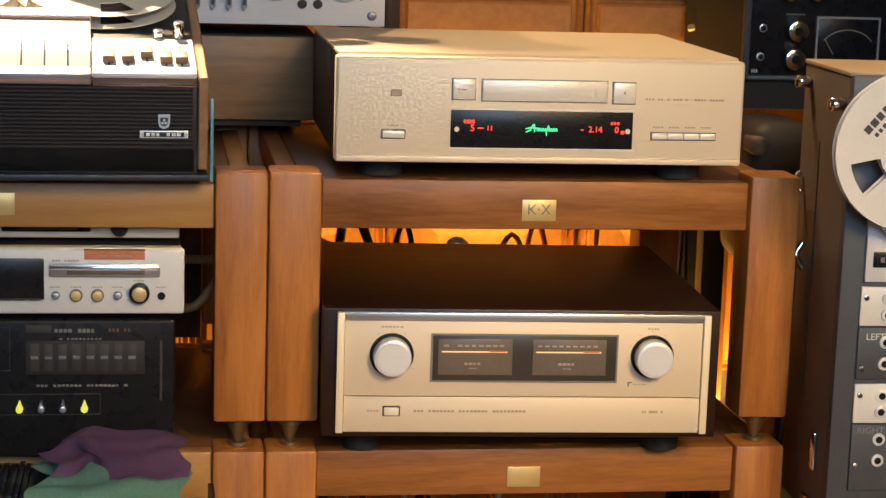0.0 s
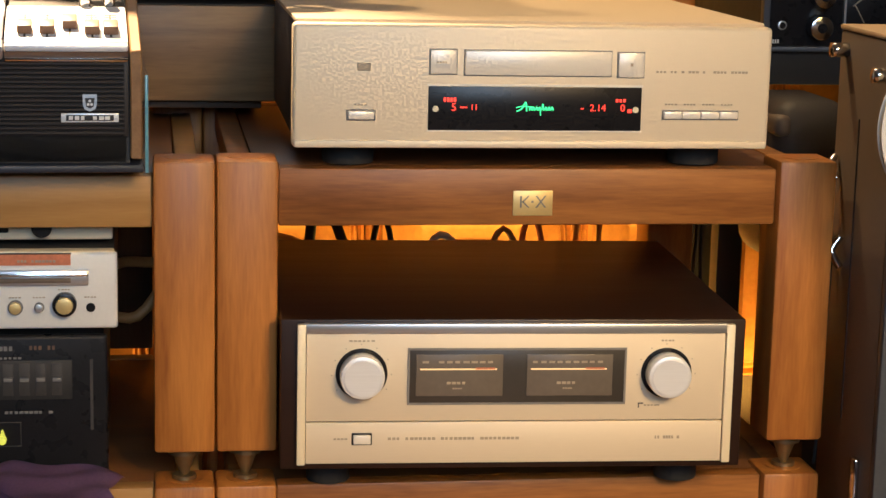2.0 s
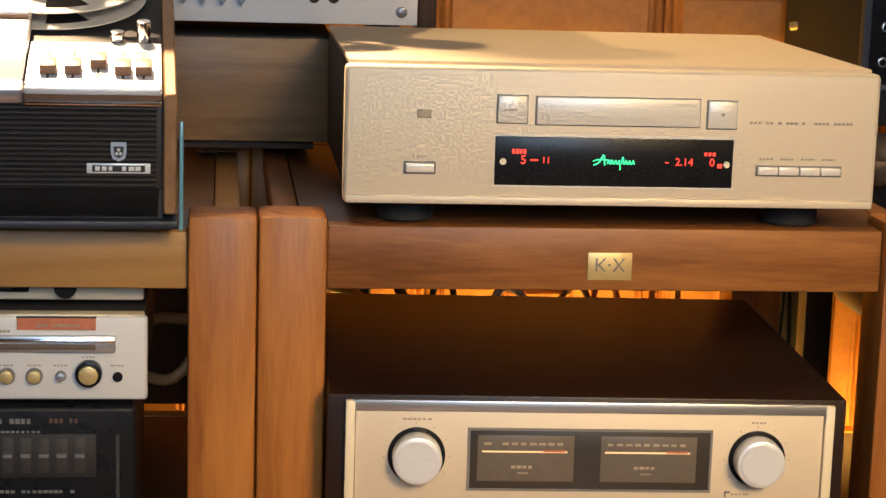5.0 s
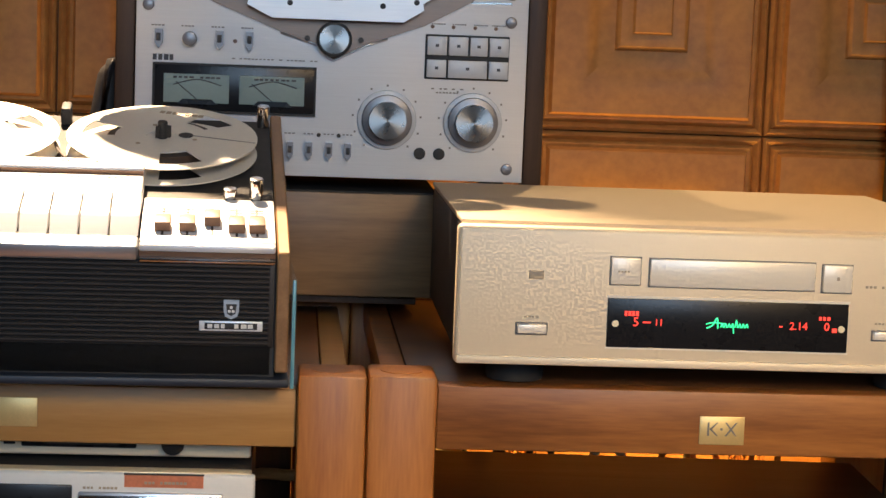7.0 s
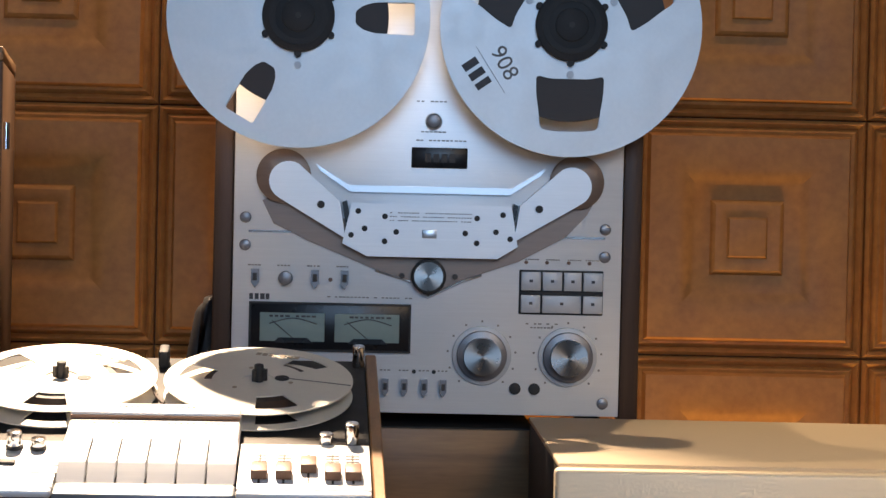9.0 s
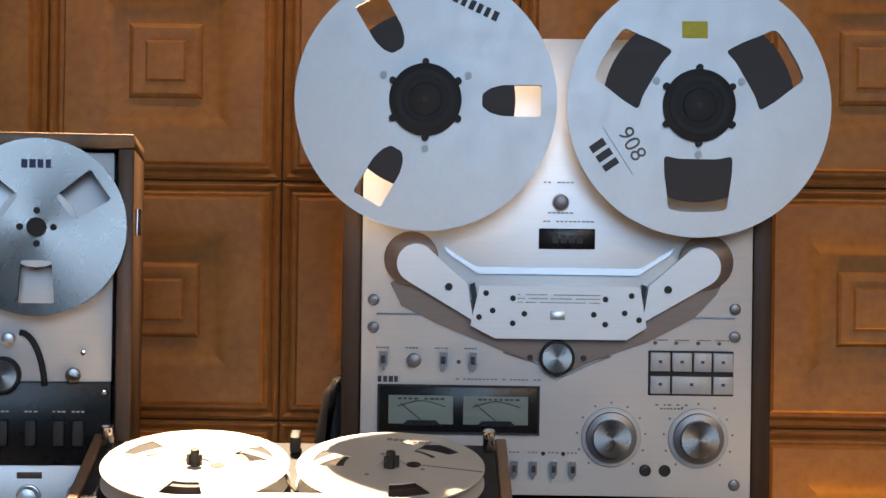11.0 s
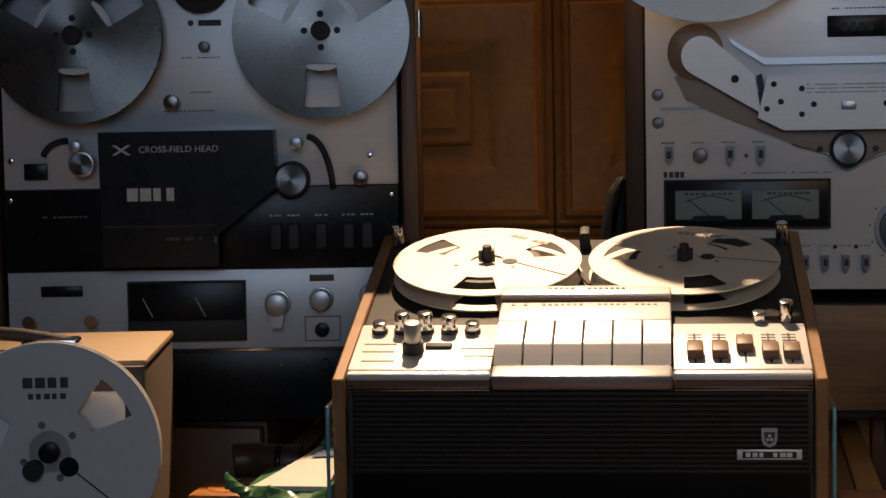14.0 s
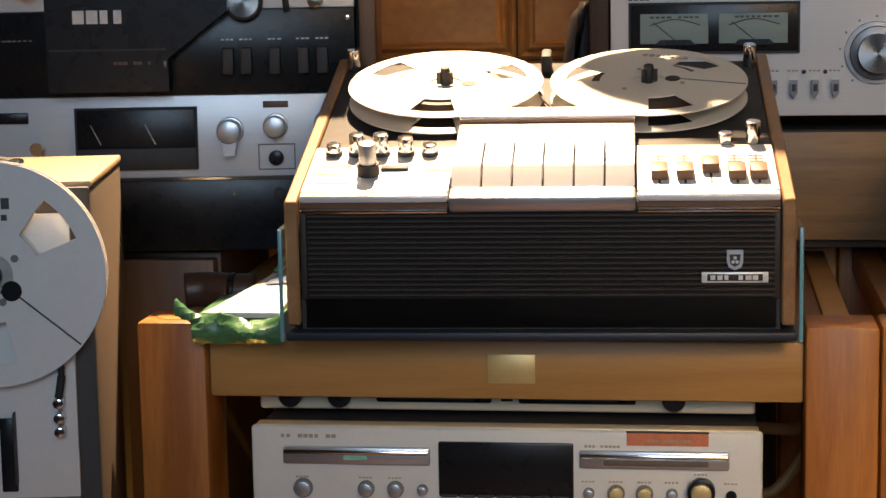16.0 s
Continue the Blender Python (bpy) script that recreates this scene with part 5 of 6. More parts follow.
t = thing("tape_deck", (-0.693, -0.114, 0.295), "portable tape deck in a tan vinyl case with a white front", "tape deck", 10, group="open-reel tape decks")
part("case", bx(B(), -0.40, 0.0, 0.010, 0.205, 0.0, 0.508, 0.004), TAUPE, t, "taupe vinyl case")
part("case_top", bx(B(), -0.402, 0.001, 0.005, 0.206, 0.5083, 0.5145, 0.002), LIT_VINYL, t, "vinyl case top, coloured lighter as lit from above")
part("case_rim", bx(B(), -0.40, 0.0, 0.0, 0.0095, 0.0, 0.510, 0.002), CHARCOAL, t)
part("front_plate", bx(B(), -0.385, -0.016, -0.006, -0.0005, 0.262, 0.490, 0.001), WHITE_PAINT, t, "white transport plate")
part("amplifier_plate", bx(B(), -0.385, -0.016, -0.006, -0.0005, 0.02, 0.2605, 0.001), WHITE_PAINT, t)
part("slot", bx(B(), -0.0775, -0.065, -0.0085, -0.0055, 0.268, 0.328, 0.001), BLACK, t)
part("lever", bx(B(), -0.066, -0.0645, -0.014, -0.006, 0.275, 0.333, 0.0005), CHARCOAL, t)
part("counter", bx(B(), -0.100, -0.084, -0.0075, -0.0055, 0.265, 0.275, 0.001), BLACK, t)
part("tension_arm", tube(B(), bend([(-0.029, -0.014, 0.385), (-0.026, -0.014, 0.365), (-0.029, -0.014, 0.345)]), 0.0032), MATTE, t)
for z in (0.341, 0.329, 0.318):
    part("guide_pin", cy(B(), -0.029, z, 0.0042, -0.020, -0.005, 16, bev=0.001), CHROME, t)
for x in (-0.062, -0.092):
    part("jack", bx(B(), x, x + 0.006, -0.0075, -0.0055, 0.236, 0.242), BLACK, t)
part("spindle", cy(B(), -0.088, 0.431, 0.008, -0.032, -0.004, 18), MATTE, t)
b = tube(B(), bend([(-0.25, 0.090, 0.526), (-0.17, 0.090, 0.529), (-0.12, 0.090, 0.527), (-0.075, 0.090, 0.519)]), 0.006)
part("handle", b, CHARCOAL, t, "dark carrying handle")
part("handle_end", bx(B(), -0.115, -0.066, 0.080, 0.102, 0.5146, 0.524, 0.003), CHROME, t)
b = part("latch", bx(B(), -0.020, -0.010, -0.004, 0.0, 0.485, 0.497, 0.001), CHROME, t)
slotted_reel((-0.763, -0.148, 0.740), "white tape reel with three openings on the portable deck", 0, 10)
t = thing("side_table", (-1.12, -0.19, 0.0), "low wooden stand under the tan tape deck", "table")
part("top", bx(B(), 0.0, 0.412, 0.0, 0.30, 0.265, 0.2945, 0.003), PINE_RAIL, t)
for x in (0.01, 0.36):
    for y in (0.02, 0.24):
        part("leg", bx(B(), x, x + 0.04, y, y + 0.04, 0.0, 0.2647, 0.003), PINE_RAIL, t)


t = thing("tape_deck", (0.566, -0.105, 0.28), "portable tape deck in a worn taupe case with a dark front", "tape deck", group="open-reel tape decks", turn=-1.5)
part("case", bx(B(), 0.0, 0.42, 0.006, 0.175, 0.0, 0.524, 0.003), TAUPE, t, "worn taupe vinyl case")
part("case_top", bx(B(), -0.001, 0.421, 0.004, 0.176, 0.5243, 0.530, 0.002), LIT_VINYL, t, "vinyl case top, coloured lighter as lit from above")
part("front_frame", bx(B(), 0.0, 0.42, -0.006, 0.0055, 0.0, 0.527, 0.002), SLATE, t, "dark slate front")
part("transport_plate", bx(B(), 0.026, 0.40, -0.012, -0.0065, 0.295, 0.40, 0.001), SILVER, t)
part("counter", bx(B(), 0.034, 0.09, -0.0145, -0.0115, 0.312, 0.330, 0.001), BLACK, t)
part("counter_digits", bars(B(), 0.042, 0.072, 0.321, 0.006, -0.0150, 4, 3), GREY, t)
knob(t, 0.050, 0.365, 0.014, 0.020, CHROME, -0.012, "tape_roller")
knob(t, 0.078, 0.358, 0.010, 0.026, CHROME, -0.012, "tape_guide")
for k, (za, zc, mt, nm) in enumerate(((0.244, 0.289, WHITE_PAINT, "jack_plate"), (0.182, 0.242, SLATE, "jack_plate"), (0.130, 0.176, WHITE_PAINT, "jack_plate"), (0.05, 0.128, SLATE, "jack_plate"))):
    p = part(nm, bx(B(), 0.024, 0.40, -0.010, -0.0065, za, zc, 0.001), mt, t)
    mid = (za + zc) / 2 if k < 3 else 0.098
    for dz in (0.0095, -0.0095) if k != 1 and k != 3 else (0.013, -0.012):
        for x in (0.056, 0.120):
            j = part("jack", cy(B(), x, mid + dz, 0.0074, -0.013, -0.0095, 24, bev=0.001), SILVER, p, "bright ringed socket")
            part("jack_hole", cy(B(), x, mid + dz, 0.0040, -0.0136, -0.0125, 16), BLACK, j)
    screw(p, 0.030, mid + (0.010 if k in (0, 2) else -0.018), 0.0032, -0.0125)
letters("LEFT", 0.011, WHITE_PRINT, t, pose(0.044, -0.0104, 0.231), "lettering")
letters("RIGHT", 0.011, GREY, t, pose(0.046, -0.0104, 0.121), "lettering")
for y, z in ((0.15, 0.505), (0.02, 0.492)):
    part("lid_stud", tube(B(), [(-0.018, y, z), (-0.012, y, z), (-0.011, y, z), (0.001, y, z)], 0.0075, 18), CHROME, t, "chrome stud")
part("handle_lug", tube(B(), bend([(-0.003, 0.16, 0.395), (-0.010, 0.155, 0.385), (-0.003, 0.15, 0.372)]), 0.0035), CHROME, t)
part("handle_lug", tube(B(), bend([(-0.003, 0.13, 0.315), (-0.012, 0.128, 0.300), (-0.003, 0.126, 0.284)]), 0.0040), CHROME, t)
part("latch", bx(B(), -0.006, 0.0, 0.035, 0.050, 0.060, 0.105, 0.002), CHROME, t)
part("hinge", tube(B(), [(-0.004, 0.03, 0.02), (-0.004, 0.07, 0.02)], 0.004), CHROME, t)
part("side_cord", tube(B(), bend([(-0.004, 0.15, 0.30), (-0.008, 0.145, 0.22), (-0.006, 0.15, 0.14), (-0.004, 0.17, 0.06)]), 0.0018), MATTE, t)
part("side_groove", bx(B(), -0.0008, 0.001, 0.10, 0.102, 0.13, 0.44), MATTE, t)
slotted_reel((0.624, -0.152, 0.728), "white tape reel on the taupe portable deck", -50, -1.5)
t = thing("side_table", (0.556, -0.20, 0.0), "wooden side table under the taupe tape deck", "table")
part("top", bx(B(), -0.012, 0.50, 0.0, 0.36, 0.250, 0.2795, 0.003), PINE_RAIL, t)
for x in (0.01, 0.44):
    for y in (0.02, 0.30):
        part("leg", bx(B(), x, x + 0.04, y, y + 0.04, 0.0, 0.2497, 0.003), PINE_RAIL, t)

# ---- stack on the lower left rack ----


def shell(name, place, w, h, d, face, label, category):
    t = thing(name, place, label, category)
    part("cover", bx(B(), 0.004, w - 0.004, 0.0095, d, 0.006, h - 0.003, 0.0015), MATTE, t)
    part("front_panel", bx(B(), 0, w, 0.0, 0.009, 0.0025, h, 0.003, 3), face, t)
    for x in (0.04, w - 0.04):
        for y in (0.04, d - 0.05):
            part("foot", cz(B(), x, y, 0.014, 0.0, 0.0065, 18), RUBBER, t)
    return t


t = shell("graphic_amplifier", (-0.605, -0.008, 0.346), 0.428, 0.162, 0.29, BLACK, "black stereo amplifier with slide controls and small lamps", "amplifier")
w_ = part("slider_field", bx(B(), 0.262, 0.394, -0.001, 0.001, 0.099, 0.138, 0.0004), MATTE, t)
for k in range(8):
    x = 0.272 + 0.0154 * k
    part("slider_slot", bx(B(), x - 0.0050, x + 0.0050, -0.0018, -0.0008, 0.103, 0.135, 0.0003), CHARCOAL, w_)
    part("slider_knob", bx(B(), x - 0.0042, x + 0.0042, -0.005, -0.0015, 0.1175, 0.1210, 0.0005), GREY, w_)
prints(t, GREY, [(0.274, 0.376, 0.0860, 0.0026, 22, 3), (0.294, 0.314, 0.1495, 0.004, 4, 5), (0.320, 0.3395, 0.1495, 0.0045, 4, 6), (0.299, 0.352, 0.1400, 0.002, 12, 8)], -0.0008)
part("red_lettering", bars(B(), 0.354, 0.384, 0.1500, 0.004, -0.0008, 7, 7), BROWN_KEY, t)
part("grey_badge", bx(B(), 0.2625, 0.2905, -0.0012, 0.001, 0.1470, 0.1560, 0.0004), CHARCOAL, t)
part("line_frame", frame_xz(0.180, 0.345, 0.0520, 0.0765, 0.0008, -0.0012, 0.0005), CHARCOAL, t)
part("line_frame", frame_xz(0.150, 0.245, 0.1030, 0.1535, 0.0008, -0.0012, 0.0005), CHARCOAL, t)
for k, mt in enumerate((YELLOW_GLOW, SILVER_DK, SILVER_DK, YELLOW_GLOW)):
    x = 0.255 + 0.0240 * k
    b = cy(B(), x, 0.0595, 0.0040, -0.008, 0.001, 18, bev=0.001)
    slab(b, [(x - 0.0030, 0.0615), (x + 0.0030, 0.0615), (x + 0.0006, 0.0690), (x - 0.0006, 0.0690)], -0.006, 0.001)
    part("lamp_knob", b, mt, t)
part("side_slider", bx(B(), 0.4110, 0.4140, -0.0015, 0.001, 0.068, 0.138), CHARCOAL, t)
part("edge_line", bx(B(), 0.004, 0.424, -0.001, 0.001, 0.1585, 0.1600), CHARCOAL, t)

t = shell("disc_recorder", (-0.595, -0.008, 0.5120), 0.428, 0.0770, 0.28, WHITE_PAINT, "white and silver twin disc recorder with a dark display", "disc recorder")
part("top_step", bx(B(), 0.003, 0.425, 0.002, 0.02, 0.071, 0.0780, 0.002), CREAM, t)
part("display", bx(B(), 0.160, 0.273, -0.003, 0.001, 0.0190, 0.0660, 0.0015), BLACK, t, "dark display window")
for x0, x1 in ((0.028, 0.153), (0.278, 0.401)):
    p = part("disc_tray", bx(B(), x0, x1, -0.005, 0.001, 0.0455, 0.0605, 0.002), SILVER_DK, t, "silver disc tray")
    part("tray_line", bx(B(), x0 + 0.001, x1 - 0.001, -0.0062, -0.0045, 0.0545, 0.0580, 0.0012), CHROME, p)
part("tray_mark", bx(B(), 0.080, 0.100, -0.0062, -0.0048, 0.0500, 0.0535), TEAL, t)
part("slot_dark", bx(B(), 0.298, 0.384, -0.0058, -0.0048, 0.0485, 0.0535, 0.0004), TAUPE, t)
part("price_label", bx(B(), 0.317, 0.384, -0.0014, 0.001, 0.0650, 0.0755), ORANGE_LABEL, t, "orange label with pale print")
part("label_edge", bx(B(), 0.3165, 0.3845, -0.0012, 0.001, 0.0755, 0.0768), CHARCOAL, t)
part("label_print", bars(B(), 0.334, 0.374, 0.0690, 0.0022, -0.002, 12, 3), PALE_PRINT, t)
part("label_print", bars(B(), 0.026, 0.074, 0.0690, 0.003, -0.0008, 10, 4), PALE_PRINT, t)
for x, r, mt in ((0.044, 0.0066, SILVER_DK), (0.098, 0.0056, SILVER_DK), (0.123, 0.0056, SILVER_DK), (0.146, 0.0036, SILVER_DK), (0.2855, 0.0036, SILVER_DK), (0.3080, 0.0057, BRASS), (0.3315, 0.0057, BRASS), (0.3540, 0.0037, SILVER_DK)):
    k = knob(t, x, 0.0240, r, 0.007, mt, name="button")
    part("collar", cy(B(), x, 0.0240, r * 1.28, -0.002, 0.0005, 28), GREY, k)
k = knob(t, 0.378, 0.0275, 0.0083, 0.014, BRASS, name="level_knob")
part("collar", cy(B(), 0.378, 0.0275, 0.0115, -0.010, 0.0005, 32, bev=0.001), BLACK, k)
part("jack", cy(B(), 0.4025, 0.0235, 0.0044, -0.002, 0.001, 18), BLACK, t)
for k in range(7):
    part("display_key", bx(B(), 0.162 + 0.0156 * k, 0.1755 + 0.0156 * k, -0.005, -0.002, 0.0190, 0.0215, 0.0005), CHARCOAL, t)
prints(t, PALE_PRINT, [(x - 0.006, x + 0.006, 0.0335 if x != 0.378 else 0.0410, 0.0012, 4, int(x * 1000)) for x in (0.044, 0.098, 0.123, 0.2855, 0.308, 0.3315, 0.354, 0.378, 0.4025)]
       + [(0.282, 0.312, 0.0635, 0.002, 9, 3)], -0.0006)

t = shell("cassette_deck", (-0.598, 0.042, 0.5895), 0.426, 0.066, 0.27, CHAMPAGNE, "champagne twin cassette deck tucked under the rack rail", "cassette deck")
for x0 in (0.103, 0.226):
    p = part("cassette_window", bx(B(), x0, x0 + 0.100, -0.003, 0.001, 0.010, 0.055, 0.002), BLACK, t)
    part("window_sheen", bx(B(), x0 + 0.02, x0 + 0.085, -0.0036, -0.0026, 0.013, 0.022, 0.0004), CHARCOAL, p)
for x in (0.029, 0.072, 0.358):
    knob(t, x, 0.0165, 0.0100, 0.012, BLACK, name="knob")
part("counter", bx(B(), 0.2110, 0.2210, -0.002, 0.001, 0.012, 0.022), BLACK, t)

# ---- floor-level clutter: discs and a cleaning cloth ----
t = thing("disc_crate", (-0.47, -0.225, 0.0), "low dark crate filled with upright disc cases", "crate")
part("box", bx(B(), 0, 0.337, 0, 0.17, 0.0, 0.255, 0.002), CABINET, t)
for x in (0, 0.330):
    part("side", bx(B(), x, x + 0.007, 0, 0.17, 0.2553, 0.33, 0.001), CABINET, t)
RED_SPINE = material("red_card", (0.55, 0.035, 0.03), 0.4, 0, 0.08, 60)
YELLOW_SPINE = material("yellow_card", (0.62, 0.50, 0.06), 0.4, 0, 0.08, 60)
TAN_SPINE = material("tan_card", (0.42, 0.30, 0.20), 0.45, 0, 0.12, 60)
PINK_SPINE = material("pink_card", (0.50, 0.26, 0.20), 0.45, 0, 0.12, 60)
ORANGE_SPINE = material("orange_card", (0.45, 0.17, 0.06), 0.45, 0, 0.12, 60)
rnd = random.Random(11)
run = [(SLATE, 10), (BLACK, 10), (NAVY, 10), (PAPER, 10), (MATTE, 10), (BLACK, 10), (SLATE, 10), (CHARCOAL, 10), (BLACK, 10), (NAVY, 9), (GREY, 8), (YELLOW_SPINE, 10),
       (MATTE, 6), (PINK_SPINE, 7), (BLACK, 9), (BLACK, 9), (PAPER, 7), (TAN_SPINE, 7), (PINK_SPINE, 11), (ORANGE_SPINE, 7), (PAPER, 7), (GREY, 7), (RED_SPINE, 13),
       (MATTE, 22), (PAPER, 6)] + [(TAN_SPINE, 5.1)] * 9
x = -0.4620
for mt, wide in run:
    wide *= 0.001
    d = thing("disc_case", (x, -0.205 + rnd.uniform(-0.001, 0.002), 0.2555), "slim disc case standing in the crate", "disc case", group="disc cases")
    part("case", bx(B(), 0.0005, wide - 0.0003, 0.0008, 0.122, 0, 0.1095 + rnd.uniform(-0.002, 0.001), 0.0005), BLACK if mt is not SLATE else SLATE, d)
    part("spine", bx(B(), 0.0008, wide - 0.0006, -0.0004, 0.0006, 0.002, 0.1065), mt, d)
    part("spine_print", bx(B(), wide * 0.35, wide * 0.65, -0.0009, -0.0003, 0.03, 0.07 + rnd.random() * 0.03), CHARCOAL if mt not in (BLACK, MATTE, NAVY, CHARCOAL) else GREY, d)
    x += wide


def cloth(name, x0, x1, y0, y1, z, mat, seed, label, folds=1.0, droop=0.05, notch=0.0, ragged=0.7):
    """A soft cloth with an uneven edge, draped in waves."""
    rnd = random.Random(seed)
    nx, ny = 44, 30
    ph = [rnd.uniform(0, 6) for _ in range(8)]
    bm = B()
    grid = []
    for j in range(ny + 1):
        row = []
        for i in range(nx + 1):
            u, v = i / nx, j / ny
            e0 = 0.008 * math.sin(6 * u + ph[0]) + 0.003 * math.sin(23 * u + ph[1])
            e1 = ragged * (0.014 * math.sin(5 * u + ph[2]) + 0.005 * math.sin(17 * u + ph[3])) - 0.030 * (2 * u - 1) ** 4
            ex = 0.012 * math.sin(8 * v + ph[4])
            x = x0 + ex + (x1 - x0 - ex * 0.4) * u
            e0 += notch * math.exp(-((u - 0.24) / 0.075) ** 2)
            y = y0 + e0 + (y1 - y0 + e1 - e0) * v
            zz = z + folds * (0.007 * math.sin(11 * u + 4 * v + ph[5]) + 0.005 * math.sin(17 * v - 6 * u + ph[6]) + 0.012 * math.exp(-((u - 0.55) ** 2 + (v - 0.6) ** 2) * 9))
            zz -= max(0, 0.22 - v) * droop
            row.append(bm.verts.new((x, y, zz)))
        grid.append(row)
    for a, b_ in zip(grid, grid[1:]):
        for k in range(nx):
            bm.faces.new((a[k], a[k + 1], b_[k + 1], b_[k]))
    bmesh.ops.solidify(bm, geom=list(bm.faces), thickness=0.0022)
    ob = part(name, bm, mat)
    return tagged(ob, label, "cloth")


cloth("cleaning_cloth", -0.320, -0.166, -0.246, -0.085, 0.3740, TEAL, 3, "mint green cleaning cloth lying on the disc cases", 0.35, 0.05)
cloth("cleaning_cloth", -0.312, -0.168, -0.190, -0.026, 0.3840, PURPLE, 8, "purple cleaning cloth crumpled over the mint one", 0.45, 0.03, 0.055, 0.35)

# ---- wrapped booklet on the left rack ----


def sheet(top, thick):
    """A bent slab under a grid of top points."""
    b = B()
    up = [[b.verts.new(p) for p in row] for row in top]
    lo = [[b.verts.new((p[0], p[1], p[2] - thick)) for p in row] for row in top]
    m, n = len(top) - 1, len(top[0]) - 1
    for i in range(m):
        for j in range(n):
            b.faces.new((up[i][j], up[i][j + 1], up[i + 1][j + 1], up[i + 1][j]))
            b.faces.new((lo[i][j], lo[i + 1][j], lo[i + 1][j + 1], lo[i][j + 1]))
    for i in range(m):
        for j in (0, n):
            b.faces.new((up[i][j], up[i + 1][j], lo[i + 1][j], lo[i][j]))
    for j in range(n):
        for i in (0, m):
            b.faces.new((up[i][j], up[i][j + 1], lo[i][j + 1], lo[i][j]))
    bmesh.ops.recalc_face_normals(b, faces=b.faces)
    return b


def booklet():
    t = thing("wrapped_booklet", (-0.634, -0.012, 0.6602), "paper booklet in a crumpled green plastic wrapper", "booklet")

    def at(u, v, lift):
        left, right = 0.002 + 0.050 * v, 0.068
        return left + (right - left) * u, 0.135 * v, 0.0265 + lift + 0.026 * v ** 1.5 + 0.004 * u * v
    grid = [[at(i / 10, j / 10, 0.0012 * math.sin(5 * j / 10)) for i in range(11)] for j in range(11)]
    pg = part("booklet", sheet(grid, 0.0045), PAPER, t, "pale paper booklet")
    part("print", sheet([[at(0.30 + 0.68 * i / 6, 0.52 + 0.45 * j / 6, 0.0016 + 0.0012 * math.sin(5 * (0.52 + 0.45 * j / 6))) for i in range(7)] for j in range(7)], 0.0004), BLUE_INK, pg)
    rnd = random.Random(4)
    rows = []
    for j in range(13):
        v = j / 12
        row = []
        for i in range(25):
            u = i / 24
            x = -0.004 + 0.074 * u
            bulge = math.sin(math.pi * v) * (0.010 + 0.004 * math.sin(9 * u + 2))
            z = 0.001 + 0.0225 * v + 0.003 * math.sin(7 * u) * v + rnd.uniform(-0.0008, 0.0008)
            row.append((x, -0.003 - bulge + rnd.uniform(-0.0008, 0.0008), z))
        rows.append(row)
    rows += [[(p[0], p[1] + 0.03 * k, p[2] + 0.0005 * k) for p in rows[-1]] for k in (1, 2, 3)]
    part("wrapper", sheet(rows, 0.0009), GREEN_BAG, t, "crinkled green plastic wrapper")
    rows = []
    for j in range(7):
        a = 2 * math.pi * j / 6
        rows.append([(0.002 - 0.0215 * i / 8, -0.005 + (0.0045 + 0.006 * abs(i / 8 - 0.45)) * math.cos(a + i * 0.4), 0.0180 + 0.014 * i / 8 + (0.005 + 0.005 * abs(i / 8 - 0.45)) * math.sin(a + i * 0.4)) for i in range(9)])
    part("twisted_end", sheet(rows, 0.0006), GREEN_BAG, t, "twisted end of the green wrapper")
    b = tube(B(), bend([(0.044, 0.100, 0.045), (0.050, 0.125, 0.058), (0.053, 0.135, 0.068), (0.055, 0.139, 0.075)], 5), 0.0028, 8)
    part("wrapper_tip", b, GREEN_BAG, t)


booklet()
t = thing("leather_roll", (-0.690, 0.150, 0.6605), "dark brown rolled leather pouch lying on the rack", "pouch")
b = B()
pts = bend([(0.0, 0.0, 0.0165), (0.020, 0.003, 0.0175), (0.045, -0.002, 0.0170), (0.066, 0.0, 0.0165)], 5)
tube(b, pts, 0.0162, 18)
part("roll", b, LEATHER, t)
part("strap", tube(B(), [(0.043, -0.002, 0.0170), (0.049, -0.002, 0.0170)], 0.0170, 18), BLACK, t)

t = thing("black_pouch", (-0.372, 0.470, 0.8000), "black padded pouch standing beside the silver tape deck", "pouch")
b = bx(B(), 0.0, 0.038, 0.0, 0.12, 0.0, 0.128, 0.017, 4)
for v in b.verts:
    v.co.x += 0.022 * (v.co.z / 0.128) ** 2 * (1 if v.co.x < 0.02 else 0.25)
part("pouch", b, CHARCOAL, t)

# ---- studio rack at the far right ----
t = thing("studio_rack", (0.655, 0.600, 0.0), "tall black studio rack with a meter and chrome knobs", "rack")
part("cabinet", bx(B(), 0.0, 0.50, 0.012, 0.33, 0.690, 1.5, 0.002), MATTE, t)
for x in (-0.004, 0.440):
    for y in (0.14, 0.28):
        part("leg", bx(B(), x, x + 0.036, y, y + 0.036, 0.0, 0.6898, 0.002), MATTE, t, "black stand leg")
part("front_panel", bx(B(), 0.010, 0.49, 0.0, 0.0115, 0.742, 1.10, 0.001), BLACK, t, "black control panel")
part("edge_strip", bx(B(), 0.0, 0.009, -0.003, 0.0115, 0.735, 1.5, 0.001), SLATE, t, "pale grey metal edge")
part("bottom_strip", bx(B(), 0.0, 0.49, -0.003, 0.0115, 0.735, 0.7415, 0.001), SLATE, t)
m = part("meter", bx(B(), 0.110, 0.204, -0.004, 0.001, 0.764, 0.828, 0.002), BLACK, t, "square level meter")
part("rim", frame_xz(0.108, 0.206, 0.762, 0.830, 0.003, -0.0055, 0.001), SILVER_DK, m)
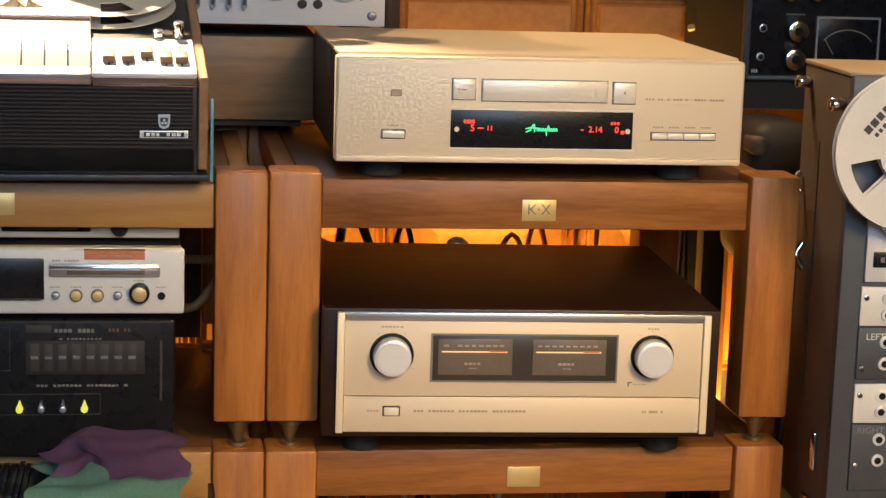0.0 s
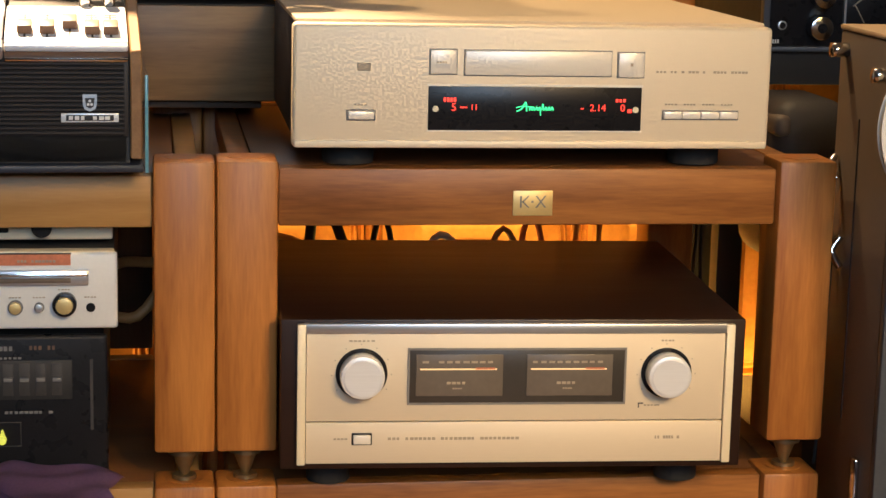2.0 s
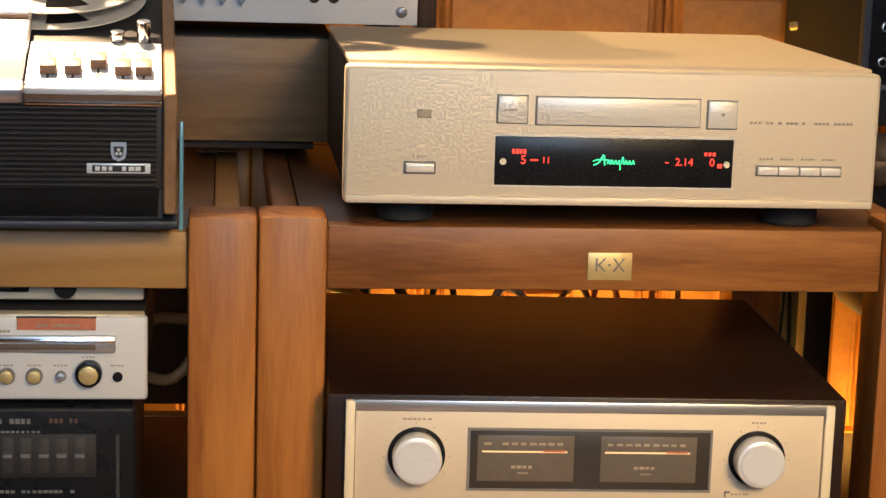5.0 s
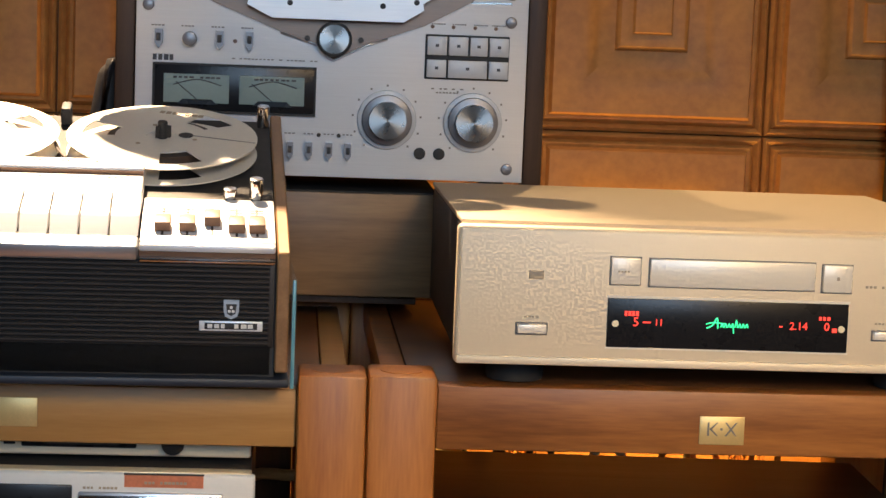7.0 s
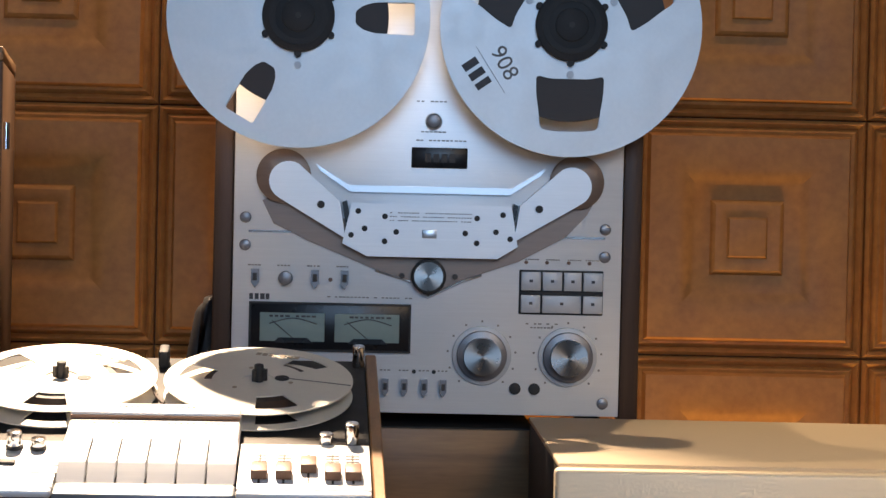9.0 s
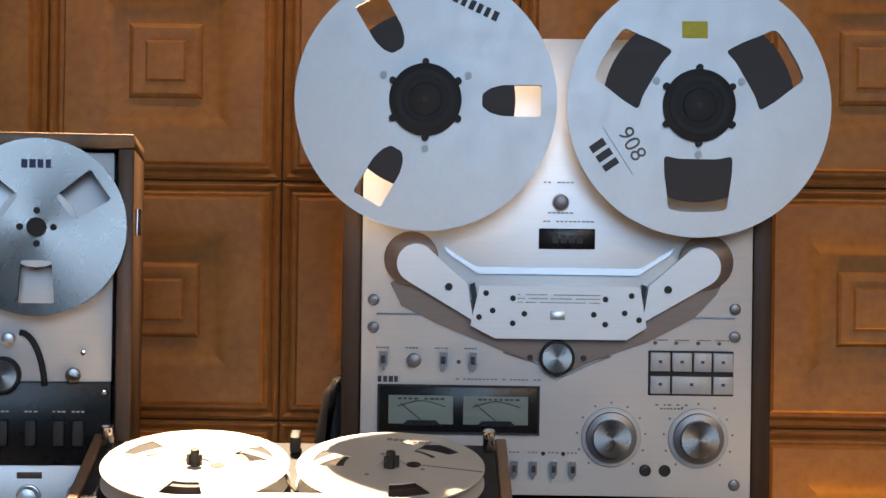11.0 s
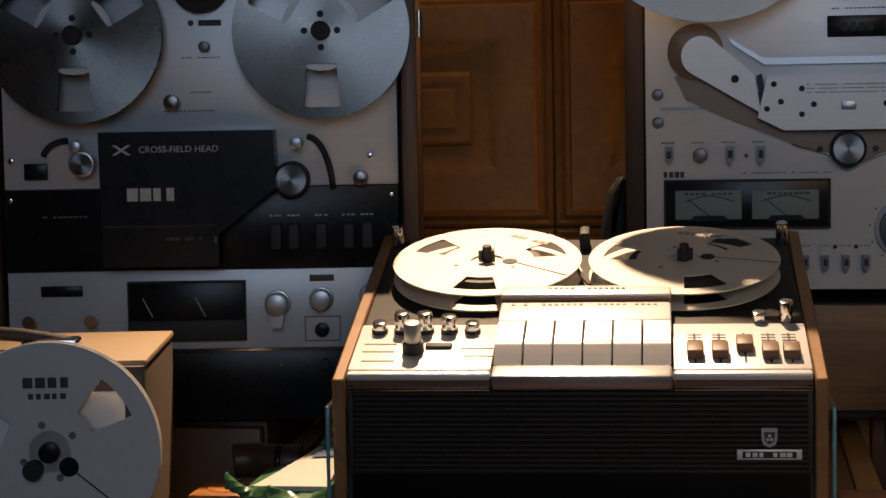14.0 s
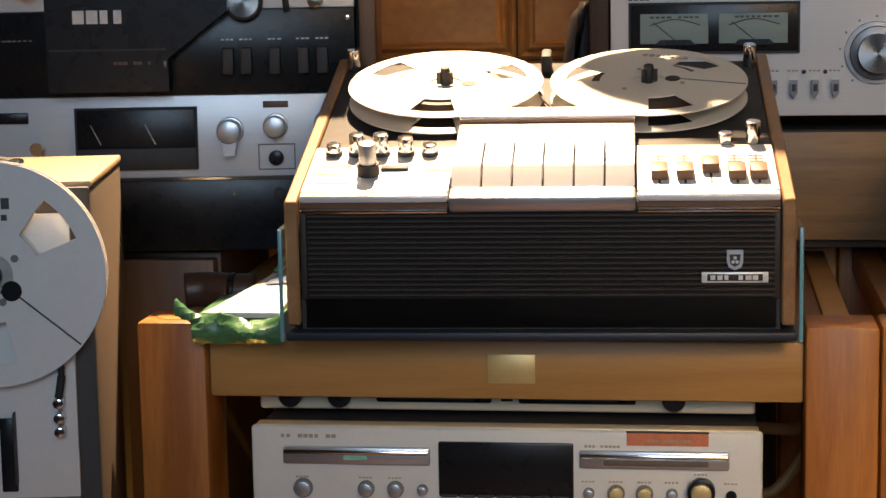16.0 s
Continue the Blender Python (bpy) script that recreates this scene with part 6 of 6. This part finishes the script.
b = tube(B(), bend([(0.120, -0.0046, 0.795), (0.135, -0.0046, 0.806), (0.157, -0.0046, 0.811), (0.180, -0.0046, 0.806), (0.194, -0.0046, 0.795)], 5), 0.0010, 6)
tube(b, [(0.136, -0.0046, 0.774), (0.123, -0.0046, 0.796)], 0.0008, 6)
part("scale", b, PALE_PRINT, m)
for x, z, r in ((0.076, 0.808, 0.0155), (0.074, 0.767, 0.0155), (0.062, 0.862, 0.011), (0.104, 0.862, 0.011)):
    k = knob(t, x, z, r, 0.022, CHROME, name="chrome_knob")
    part("knob_hole", cy(B(), x, z, r * 0.42, -0.0225, -0.0205, 16), BLACK, k)
for x, z in ((0.028, 0.811), (0.026, 0.769), (0.026, 0.860)):
    k = part("socket", cy(B(), x, z, 0.0062, -0.003, 0.001, 18, bev=0.001), SILVER_DK, t)
    part("socket_hole", cy(B(), x, z, 0.0042, -0.0036, -0.0025, 14), BLACK, k)
part("lettering", bars(B(), 0.014, 0.024, 0.748, 0.005, -0.0006, 3, 4), WHITE_PRINT, t)
part("lettering", bars(B(), 0.062, 0.092, 0.832, 0.002, -0.0006, 6, 5), GREY, t)
part("slider", bx(B(), 0.218, 0.250, -0.006, 0.001, 0.800, 0.807, 0.001), SILVER_DK, t)

t = thing("black_case", (0.622, 0.42, 0.0), "rounded black padded case on a stand by the studio rack", "case")
part("shell", bx(B(), 0.0, 0.10, 0.0, 0.16, 0.480, 0.690, 0.030, 5), CHARCOAL, t)
part("stand", bx(B(), 0.066, 0.096, 0.03, 0.13, 0.0, 0.482, 0.004), MATTE, t, "black stand under the case")
part("pale_corner", bx(B(), -0.0015, 0.020, -0.0015, 0.050, 0.645, 0.672, 0.008, 3), TAUPE, t)

# ---- cables behind the racks ----
specs = [((0.10, 0.62, 0.40), (0.02, 0.55, 0.50), (-0.01, 0.52, 0.44), CABLE_TAN, 0.006), ((0.19, 0.60, 0.34), (0.23, 0.56, 0.50), (0.30, 0.60, 0.36), PAPER, 0.005),
         ((0.26, 0.58, 0.30), (0.31, 0.55, 0.51), (0.38, 0.62, 0.30), CABLE_TAN, 0.004), ((0.13, 0.64, 0.30), (0.16, 0.60, 0.52), (0.20, 0.64, 0.30), MATTE, 0.004),
         ((0.07, 0.60, 0.52), (0.12, 0.57, 0.46), (0.18, 0.60, 0.38), MATTE, 0.007), ((0.33, 0.66, 0.25), (0.36, 0.62, 0.52), (0.42, 0.68, 0.25), ORANGE_LABEL, 0.004),
         ((0.44, 0.66, 0.70), (0.452, 0.62, 0.50), (0.44, 0.66, 0.25), CABLE_TAN, 0.004), ((0.56, 0.55, 0.68), (0.545, 0.53, 0.50), (0.555, 0.55, 0.25), MATTE, 0.0025),
         ((0.575, 0.56, 0.68), (0.568, 0.54, 0.50), (0.585, 0.56, 0.25), MATTE, 0.0025), ((-0.08, 0.30, 0.50), (-0.15, 0.24, 0.47), (-0.22, 0.30, 0.42), CABLE_TAN, 0.006),
         ((-0.06, 0.30, 0.56), (-0.12, 0.26, 0.53), (-0.20, 0.32, 0.46), CABLE_TAN, 0.006)]
for k, (a, b_, c, mt, r) in enumerate(specs):
    low = (c[0] + 0.02, c[1] + 0.02, 0.006)
    ob = part("cable", tube(B(), bend([(a[0] - 0.02, a[1] + 0.03, 0.006), a, b_, c, low], 8), r), mt)
    tagged(ob, "loose cable hanging behind the wooden racks", "cable", group="cables")

# ---- wall panels, last ----
mesh = panel_mesh()
for i in range(-6, 5):
    for j in range(-2, 4):
        ob = new("panel", mesh)
        ob.parent = wall
        ob.location = (JOINT_X + PITCH_X * (i + 0.5), WALL_Y, JOINT_Z + PITCH_Z * (j + 0.5))
